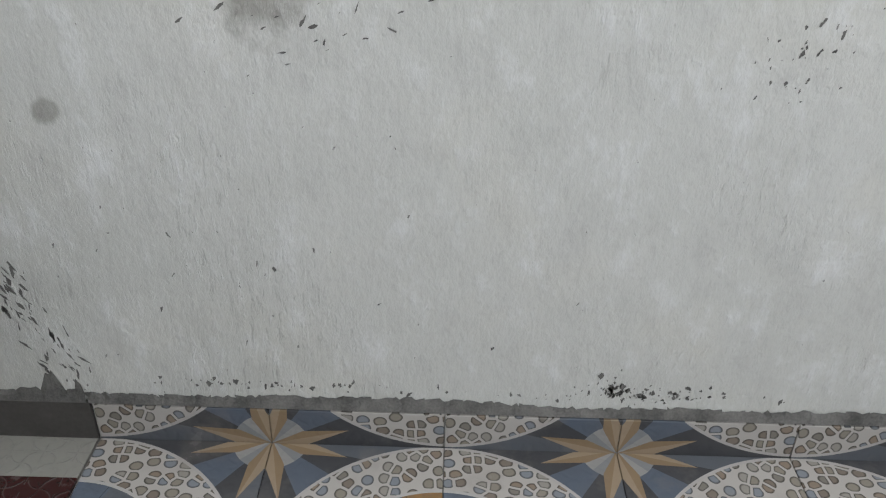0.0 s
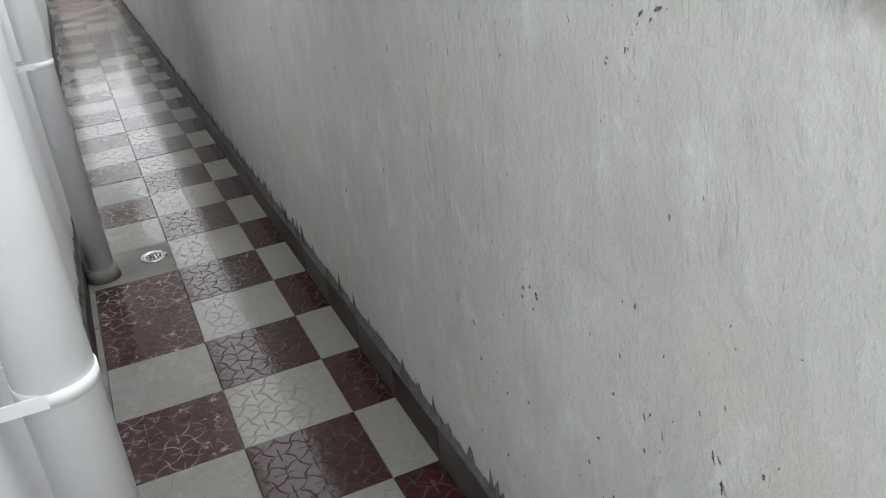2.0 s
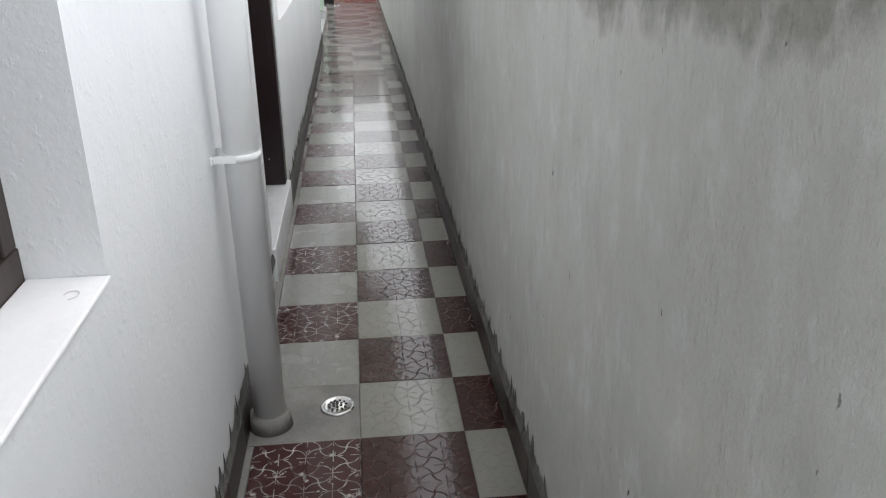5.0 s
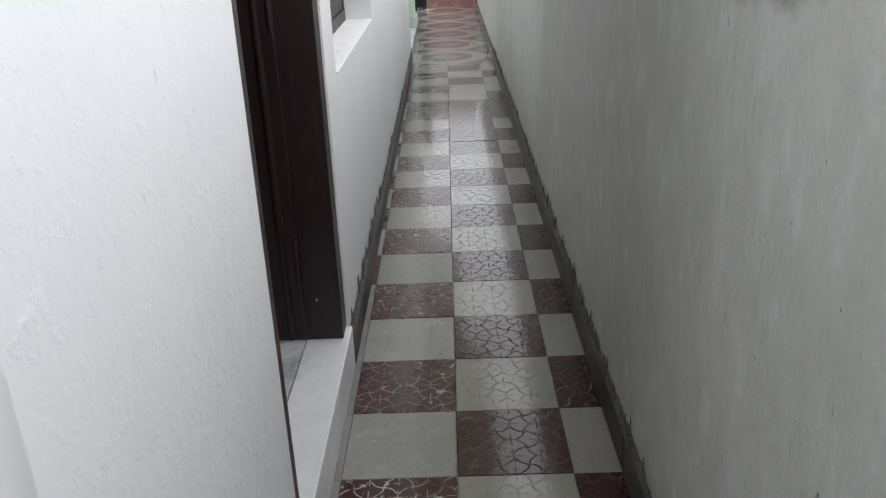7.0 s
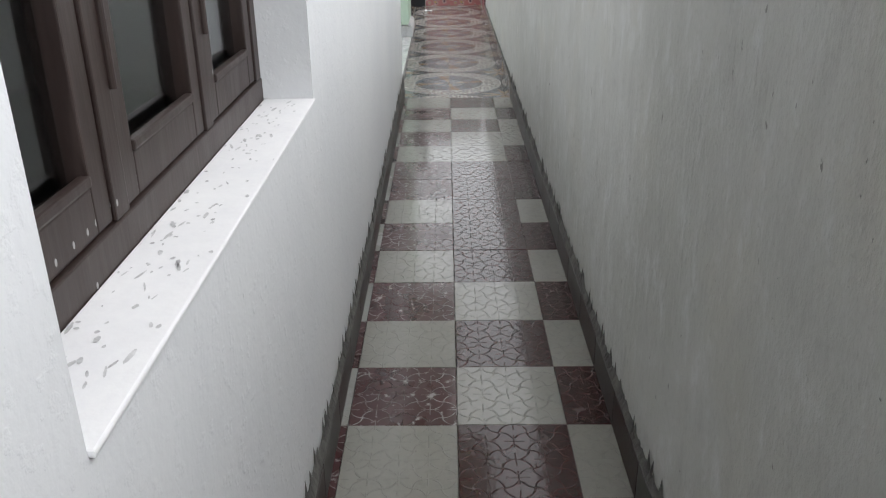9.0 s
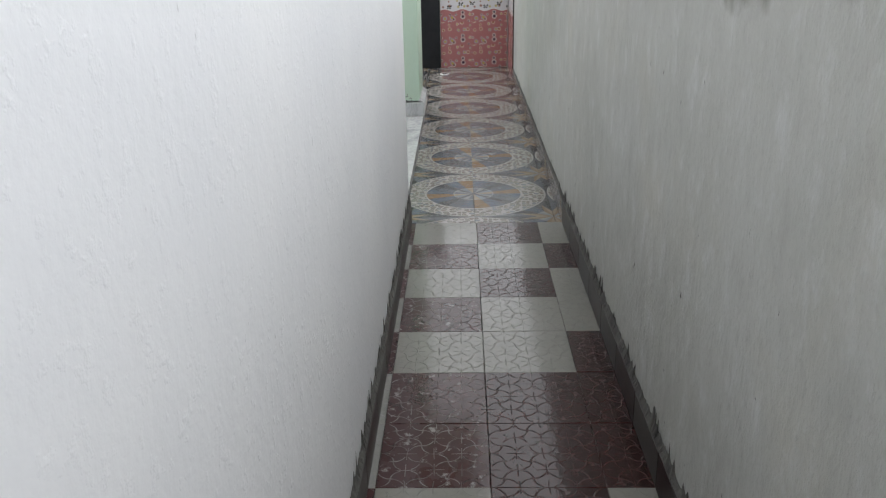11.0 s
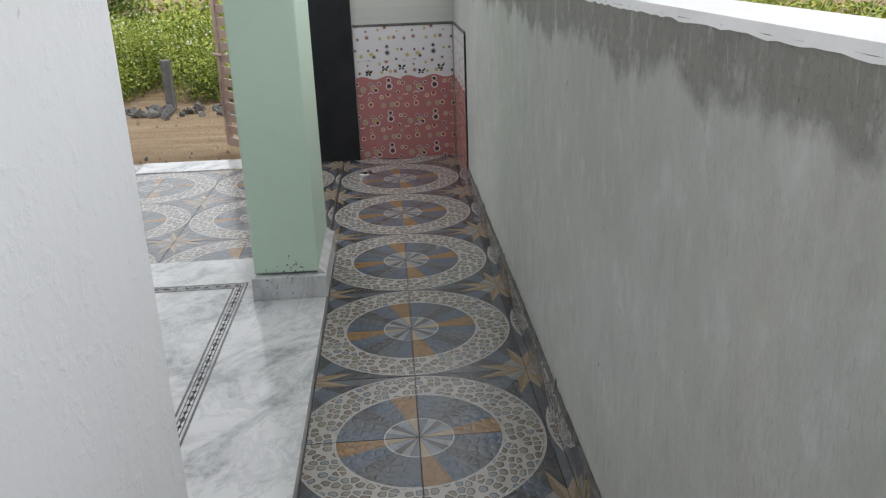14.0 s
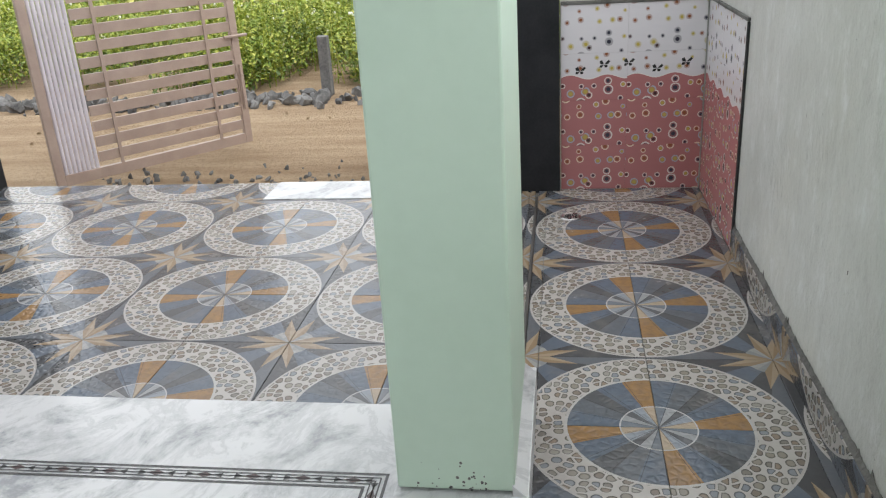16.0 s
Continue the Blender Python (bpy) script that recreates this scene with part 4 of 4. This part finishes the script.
def far_house():
    """A low white house across the open plot."""
    ob = thing("house", "low white plastered house beyond the weeds", "house", (-36.0, -12.5, GZ))
    part("wall", box(-2.5, 2.5, -4.0, 3.4, 0.0, 3.0, 0.01), M_HOUSE, ob)
    part("plinth", box(-2.58, 2.58, -4.08, 3.48, 0.0, 0.4, 0.01), M_BED, ob, "grey cement plinth")
    part("roof", box(-2.8, 2.8, -4.3, 3.7, 3.0, 3.16, 0.01), M_BED, ob)
    for y in (-2.4, 1.6):
        win = part("window", box(2.502, 2.56, y - 0.55, y + 0.55, 1.1, 2.2, 0.01), M_FRAME, ob)
        part("pane", box(2.562, 2.57, y - 0.45, y + 0.45, 1.2, 2.1), M_INLAY, win)
    part("door", box(2.502, 2.55, -0.75, 0.2, 0.4, 2.4, 0.01), M_DOOR, ob)


far_house()
post = thing("stone_post", "grey weathered stone post among the weeds", "post", (-19.55, -1.72, GZ))
pb = bmesh.new()
add_box(pb, -0.055, 0.055, -0.05, 0.05, 0.0, 0.56, 0.012)
for v in pb.verts:
    v.co += noise.noise_vector(v.co * 9) * 0.012
part("shaft", pb, M_STONE, post)

barrel = thing("water_drum", "blue plastic drum standing in the grass", "drum", (-21.5, 8.6, GZ))
smooth(part("body", rod((0, 0, 0), (0, 0, 0.85), 0.3, 24, 0.28), M_BLUE, barrel))
part("rim", rod((0, 0, 0.85), (0, 0, 0.88), 0.3, 24), M_BLUE, barrel)
block = thing("pump_box", "dark metal box on a white concrete base", "pump box", (-17.8, 8.2, GZ))
part("base", box(-0.35, 0.35, -0.3, 0.3, 0.0, 0.25, 0.01), M_COPING, block)
part("case", box(-0.3, 0.3, -0.25, 0.25, 0.25, 0.8, 0.03), M_BLACK, block)


# ---- skirting ----
random.seed(33)
skirt_mesh = {}


def skirt_piece(parent, x, y, length, mat, inward):
    """One skirting tile standing against a wall; inward is the side it faces."""
    key = (round(length, 3), mat.name)
    if key not in skirt_mesh:
        bm = box(0.0015, length - 0.0015, 0.0, 0.012, -0.008, 0.106, 0.0015)
        me = bpy.data.meshes.new("skirting_tile")
        bm.to_mesh(me)
        bm.free()
        me.materials.append(mat)
        skirt_mesh[key] = me
    ob = new("skirting_tile", skirt_mesh[key])
    ob.parent = parent
    ob.matrix_basis = Matrix.Translation((x, y - 0.012 if inward < 0 else y, random.uniform(-0.003, 0.003)))


def ragged_cement(x0, x1, y, facing, spike, rise=1.0):
    """Cement smeared above the skirting, with a torn upper edge."""
    bm = bmesh.new()
    x = x0
    low, high = [], []
    while x < x1:
        jag = 0.012 + 0.018 * max(0.0, noise.noise((x * 3.1, y, 2.0)) + 0.4) + random.uniform(0, 0.012)
        if random.random() < spike:
            jag += random.uniform(0.012, 0.05)
        jag *= rise
        out = 0.0035 + 0.004 * random.random()
        low.append(bm.verts.new((x, y + facing * 0.011, 0.104)))
        high.append((bm.verts.new((x, y + facing * out, 0.108 + jag * 0.5)), bm.verts.new((x + random.uniform(-0.012, 0.004), y + facing * 0.0015, 0.108 + jag))))
        x += random.uniform(0.005, 0.016)
    for i in range(len(low) - 1):
        bm.faces.new([low[i], low[i + 1], high[i + 1][0], high[i][0]])
        bm.faces.new([high[i][0], high[i + 1][0], high[i + 1][1], high[i][1]])
    bmesh.ops.recalc_face_normals(bm, faces=bm.faces)
    return bm


sk_right = structure(new("baseboard_boundary"), "maroon and grey tile skirting along the boundary wall", "baseboard")
sk_left = structure(new("baseboard_house"), "grey and maroon tile skirting along the house wall", "baseboard")
for j in range(-5, 29):
    x1, x0 = -2.3 - 0.3 * j, -2.6 - 0.3 * j
    skirt_piece(sk_right, x0, WALL_Y, 0.256 if j == -5 else 0.3, M_SK_GREY if j % 2 == 0 or j == -5 else M_SK_DARK, -1)
    if not (x0 < DOOR[1] and x1 > DOOR[0]) and x1 < -0.9:
        skirt_piece(sk_left, x0, HOUSE_Y, 0.3, M_SK_DARK if j % 2 == 0 else M_SK_GREY, 1)
part("cement_edge", ragged_cement(-15.2, -11.0, WALL_Y, -1, 0.02, 0.6), M_CEMENT, sk_right, "torn grey cement edge over the skirting")
part("cement_edge", ragged_cement(-11.0, -0.85, WALL_Y, -1, 0.17), M_CEMENT, sk_right, "torn grey cement edge over the skirting")
part("cement_edge", ragged_cement(-0.85, 2.5, WALL_Y, -1, 0.0, 0.9), M_CEMENT, sk_right, "torn grey cement edge over the skirting")
part("cement_edge", ragged_cement(-10.99, DOOR[0] - 0.02, HOUSE_Y, 1, 0.2), M_CEMENT, sk_left, "torn grey cement edge over the skirting")
part("cement_edge", ragged_cement(DOOR[1] + 0.02, -0.87, HOUSE_Y, 1, 0.1), M_CEMENT, sk_left, "torn grey cement edge over the skirting")


# ---- chips and scratches in the boundary wall ----
def chips(bm, cx, cz, count, sx, sz, size, slant, long_):
    """Small torn flecks where the whitewash has chipped, scattered round a spot along a slant."""
    for _ in range(count):
        u, w = random.gauss(0, 1), random.gauss(0, 1)
        x, z = cx + u * sx + w * sz * slant, cz + w * sz
        grow = min(1.5, 0.35 + random.expovariate(1.6))
        L, W = size * long_ * grow, size * grow * random.uniform(0.35, 0.9)
        th = math.pi / 2 - math.atan(slant) + random.gauss(0, 0.35)
        vs = []
        for k in range(9):
            q = k / 9 * math.tau
            a, c = L * math.cos(q) * random.uniform(0.3, 1.1), W * math.sin(q) * random.uniform(0.2, 1.2)
            vs.append(bm.verts.new((x + a * math.cos(th) - c * math.sin(th), WALL_Y - 0.0012, z + a * math.sin(th) + c * math.cos(th))))
        bm.faces.new(vs)


random.seed(71)
scr = bmesh.new()
for args in ((-0.93, 0.33, 95, 0.03, 0.12, 0.0048, -0.45, 2.8), (-1.03, 0.58, 16, 0.008, 0.07, 0.0035, -0.45, 3.0), (-0.27, 0.95, 13, 0.05, 0.025, 0.0042, 2.5, 2.6), (-0.08, 1.03, 5, 0.012, 0.006, 0.006, 2.5, 2.6), (0.56, 0.93, 36, 0.045, 0.035, 0.005, 0.5, 1.3),
             (-1.35, 0.45, 90, 0.22, 0.2, 0.0032, 0.0, 1.6), (-1.1, 0.55, 20, 0.12, 0.12, 0.003, 0.1, 1.8), (-0.35, 0.5, 40, 0.35, 0.22, 0.0034, 0.1, 2.0), (-0.3, 1.02, 18, 0.1, 0.05, 0.003, 2.0, 3.0),
             (-1.51, 0.7, 9, 0.02, 0.02, 0.004, 0.4, 1.2), (-1.23, 1.165, 12, 0.008, 0.03, 0.003, 0.9, 1.8), (-3.0, 0.5, 14, 0.7, 0.3, 0.0035, 0.0, 2.4),
             (-6.3, 0.5, 14, 1.4, 0.25, 0.004, 0.0, 2.4), (-9.0, 0.55, 22, 1.4, 0.25, 0.0045, 0.1, 2.6), (-12.27, 1.05, 9, 0.02, 0.04, 0.004, 0.2, 1.6),
             (-12.5, 0.5, 16, 1.2, 0.25, 0.004, 0.0, 2.2), (0.45, 0.17, 60, 0.06, 0.012, 0.007, 0.0, 0.9), (0.1, 0.16, 30, 0.3, 0.01, 0.006, 0.0, 1.2), (-0.45, 0.165, 40, 0.1, 0.008, 0.006, 0.0, 1.2), (0.33, 0.175, 45, 0.02, 0.014, 0.008, 0.0, 0.9)):
    chips(scr, *args)
bmesh.ops.recalc_face_normals(scr, faces=scr.faces)
for f in scr.faces:
    if f.normal.y > 0:
        f.normal_flip()
part("chips", scr, M_CEMENT, wall_boundary, "dark chips and scratches in the whitewash")["kind"] = "stuff"

# ---- wall tiles in the corner ----
tile_sets = {}
TW, TH = 0.375, 0.237


def wall_tile(parent, mat, width, m):
    key = (mat.name, round(width, 3))
    if key not in tile_sets:
        bm = box(0.0003, width - 0.0003, 0.0003, TH - 0.0003, 0.0, 0.009, 0.0005)
        me = bpy.data.meshes.new("wall_tile")
        bm.to_mesh(me)
        bm.free()
        me.materials.append(mat)
        tile_sets[key] = me
    ob = new("wall_tile", tile_sets[key])
    ob.parent = parent
    ob.matrix_basis = m


dado = structure(new("tiled_dado"), "pink and white flowered wall tiles with butterflies", "wall tiles")
for row, mat in enumerate((M_PINK, M_PINK, M_PINKWAVE, M_WHITETILE)):
    z = row * TH
    for y, wd in ((0.505, 0.33), (0.835, TW)):
        wall_tile(dado, mat, wd, Matrix.Translation((END_X - 0.01, y, z)) @ Matrix(((0, 0, 1, 0), (1, 0, 0, 0), (0, 1, 0, 0), (0, 0, 0, 1))))
    for x, wd in ((END_X + 0.001, TW), (END_X + 0.001 + TW, TW), (END_X + 0.001 + 2 * TW, 0.13)):
        wall_tile(dado, mat, wd, Matrix.Translation((x, WALL_Y, z)) @ Matrix(((1, 0, 0, 0), (0, 0, -1, 0), (0, 1, 0, 0), (0, 0, 0, 1))))
part("edge_strip", box(END_X + 0.881, END_X + 0.893, WALL_Y - 0.012, WALL_Y - 0.0005, 0.02, 4 * TH, 0.002), M_INLAY, dado, "black tile edge strip")
part("edge_strip", box(END_X - 0.009, END_X + 0.893, WALL_Y - 0.013, WALL_Y - 0.0005, 4 * TH + 0.001, 4 * TH + 0.016, 0.003), M_CEMENT, dado, "rough cement along the tile top")
part("edge_strip", box(END_X - 0.0095, END_X + 0.004, 0.505, WALL_Y - 0.014, 4 * TH + 0.001, 4 * TH + 0.018, 0.003), M_CEMENT, dado, "rough cement along the tile top")
for i, (y, dz) in enumerate(((0.6, 0.0), (0.72, 0.03), (0.84, 0.035), (0.98, 0.002), (1.12, 0.03))):
    bf = bmesh.new()
    for sgn in (-1, 1):
        for pts in (((0, 0), (0.018, 0.022), (0.03, 0.014), (0.022, 0.002)), ((0, -0.002), (0.02, -0.003), (0.022, -0.015), (0.008, -0.016))):
            vs = [bf.verts.new((END_X + 0.0003, y + sgn * a * 0.9 + b * 0.25, 2 * TH + 0.15 + dz + b)) for a, b in pts]
            f = bf.faces.new(vs)
            f.normal_update()
            if f.normal.x < 0:
                f.normal_flip()
    part("butterfly_print", bf, M_INLAY, dado, "black printed butterfly")

# ---- floor tiles ----
random.seed(55)
sheets = {}


def slab(name, x0, x1, y0, y1, mat):
    """Shared mesh of one floor tile, its top chamfered."""
    key = (name, round(x0, 3), round(x1, 3), round(y0, 3), round(y1, 3), mat.name)
    if key not in sheets:
        g, c = 0.0009, 0.0012
        bm = bmesh.new()
        lo = [bm.verts.new((x, y, -0.012)) for x, y in ((x0 + g, y0 + g), (x1 - g, y0 + g), (x1 - g, y1 - g), (x0 + g, y1 - g))]
        md = [bm.verts.new((v.co.x, v.co.y, -c)) for v in lo]
        hi = [bm.verts.new((x, y, 0.0)) for x, y in ((x0 + g + c, y0 + g + c), (x1 - g - c, y0 + g + c), (x1 - g - c, y1 - g - c), (x0 + g + c, y1 - g - c))]
        for a, b in ((lo, md), (md, hi)):
            for k in range(4):
                bm.faces.new([a[k], a[(k + 1) % 4], b[(k + 1) % 4], b[k]])
        bm.faces.new(hi)
        me = bpy.data.meshes.new(name)
        bm.to_mesh(me)
        bm.free()
        me.materials.append(mat)
        sheets[key] = me
    return sheets[key]


def lay(name, me, parent, m, jitter=0.0008):
    ob = new(name, me)
    ob.parent = parent
    ob.matrix_basis = m @ pose(0, 0, random.uniform(-jitter, 0), random.gauss(0, 0.12), random.gauss(0, 0.12), 0)
    return ob


passage = structure(new("floor_passage"), "maroon and cream pressed tiles in a chequer, damp and glossy", "floor")
LEFT_DARK = {3, 23, 25, 27}
LEFT_PALE = {24, 26, 28}
for j in range(-5, 29):
    x1, x0 = min(-0.845, -2.3 - 0.3 * j), -2.6 - 0.3 * j
    left_dark = (j % 2 == 0 or j in LEFT_DARK) and j not in LEFT_PALE
    mid_dark = j % 2 == 1 or j in (20, 22, 26, 28)
    if j in (25, 27):
        mid_dark = False
    right_dark = (j % 2 == 0 and j < 25) or j in (23, 27)
    worn_row = -2 <= j <= 12
    for y0, y1, is_dark, worn in ((0.489, 0.79, left_dark, True), (0.79, 1.09, mid_dark, False), (1.09, WALL_Y - 0.011, right_dark, False)):
        if j == 4 and y0 < 0.5:
            continue
        mat = (M_MAROON_SMEAR if worn and 3 <= j <= 9 else M_MAROON_WORN if worn else M_MAROON) if is_dark else (M_CREAM_WORN if worn and worn_row else M_CREAM)
        lay("floor_tile", slab("floor_tile", x0 - x0, x1 - x0, 0.0, y1 - y0, mat), passage, Matrix.Translation((x0, y0, 0)))
    if j != 4:
        mat = (M_CREAM_WORN if left_dark else M_MAROON_WORN) if j > 12 else M_BED
        lay("edge_tile", slab("edge_tile", 0.0, x1 - x0, 0.0, 0.0245, mat), passage, Matrix.Translation((x0, 0.4645, -0.001)))
part("drain_bed", box(-3.8, -3.5, 0.466, 0.789, -0.012, -0.0015, 0.001), M_BED, passage, "smeared grey cement round the drain")


def medallions(parent, cx, cy, x_lo, x_hi, y_lo, y_hi, step=0.4):
    """Medallion tiles: wheels centred at (cx, cy) and every second tile on, cut to the rectangle."""
    i0, i1 = math.floor((x_lo - cx) / step), math.ceil((x_hi - cx) / step)
    j0, j1 = math.floor((y_lo - cy) / step), math.ceil((y_hi - cy) / step)
    for i in range(i0, i1):
        for j in range(j0, j1):
            hx = cx + step * (i + (i % 2))
            hy = cy + step * (j + (j % 2))
            quarter = {(0, 0): 0, (1, 0): 90, (1, 1): 180, (0, 1): 270}[(i % 2, j % 2)]
            ax0, ax1 = max(x_lo, cx + step * i), min(x_hi, cx + step * (i + 1))
            ay0, ay1 = max(y_lo, cy + step * j), min(y_hi, cy + step * (j + 1))
            if ax1 - ax0 < 0.012 or ay1 - ay0 < 0.012:
                continue
            turn = Matrix.Rotation(radians(quarter), 4, "Z")
            inv = turn.inverted()
            a, b = inv @ Vector((ax0 - hx, ay0 - hy, 0)), inv @ Vector((ax1 - hx, ay1 - hy, 0))
            me = slab("medallion_tile", min(a.x, b.x), max(a.x, b.x), min(a.y, b.y), max(a.y, b.y), M_MEDAL)
            ob = new("medallion_tile", me)
            ob.parent = parent
            ob.matrix_basis = Matrix.Translation((hx, hy, random.uniform(-0.0006, 0))) @ turn


walkway = structure(new("floor_walkway"), "printed floor tiles with wheel and pebble medallions", "floor")
medallions(walkway, -11.49, 0.783, END_X, STEP_X, 0.432, WALL_Y - 0.011)
medallions(walkway, -11.49, 0.783, END_X, -13.9, 0.385, 0.432)
forecourt = structure(new("floor_forecourt"), "printed medallion tiles on the open forecourt", "floor")
medallions(forecourt, -14.76, -0.86, -16.29, -13.9, -4.06, 0.372)
part("joint_strip", box(-15.97, -14.0, 0.373, 0.384, -0.012, 0.004, 0.002), M_SK_GREY, forecourt, "narrow brown joint strip")
part("sill_slab", box(-16.29, -15.98, -1.12, 0.05, -0.01, 0.004, 0.002), M_MARBLE, forecourt, "white stone slab at the gate sill")
yard = structure(new("floor_yard"), "printed medallion tiles in the rear yard", "floor")
medallions(yard, -0.04, 0.82, -0.843, 2.36, -1.58, WALL_Y - 0.011)
sk_far = structure(new("baseboard_walkway"), "cut medallion tiles standing as a skirting", "baseboard")
AWAY = Matrix(((-1, 0, 0, 0), (0, 0, -1, 0), (0, -1, 0, 0), (0, 0, 0, 1)))
TOWARD = Matrix(((0, 1, 0, 0), (0, 0, -1, 0), (-1, 0, 0, 0), (0, 0, 0, 1)))


def star_skirting(xs, x_lo, x_hi):
    """Two cut tiles either side of a star at xs, standing against the boundary wall."""
    a0, a1 = max(0.0, xs + 0.4 - x_hi), 0.4
    if xs < x_hi:
        me = slab("skirting_tile", a0, a1, 0.297, 0.403, M_MEDAL)
        lay("skirting_tile", me, sk_far, Matrix.Translation((xs + 0.4, WALL_Y - 0.0118, 0.398)) @ AWAY, 0.0)
    b0 = max(0.0, x_lo - xs + 0.4)
    if xs > x_lo:
        me = slab("skirting_tile", 0.297, 0.403, b0, 0.4, M_MEDAL)
        lay("skirting_tile", me, sk_far, Matrix.Translation((xs - 0.4, WALL_Y - 0.0118, 0.398)) @ TOWARD, 0.0)


for k in range(-1, 5):
    star_skirting(-11.89 - 0.8 * k, -15.2, STEP_X)
for k in range(4):
    star_skirting(-0.44 + 0.8 * k, -0.843, 2.4)
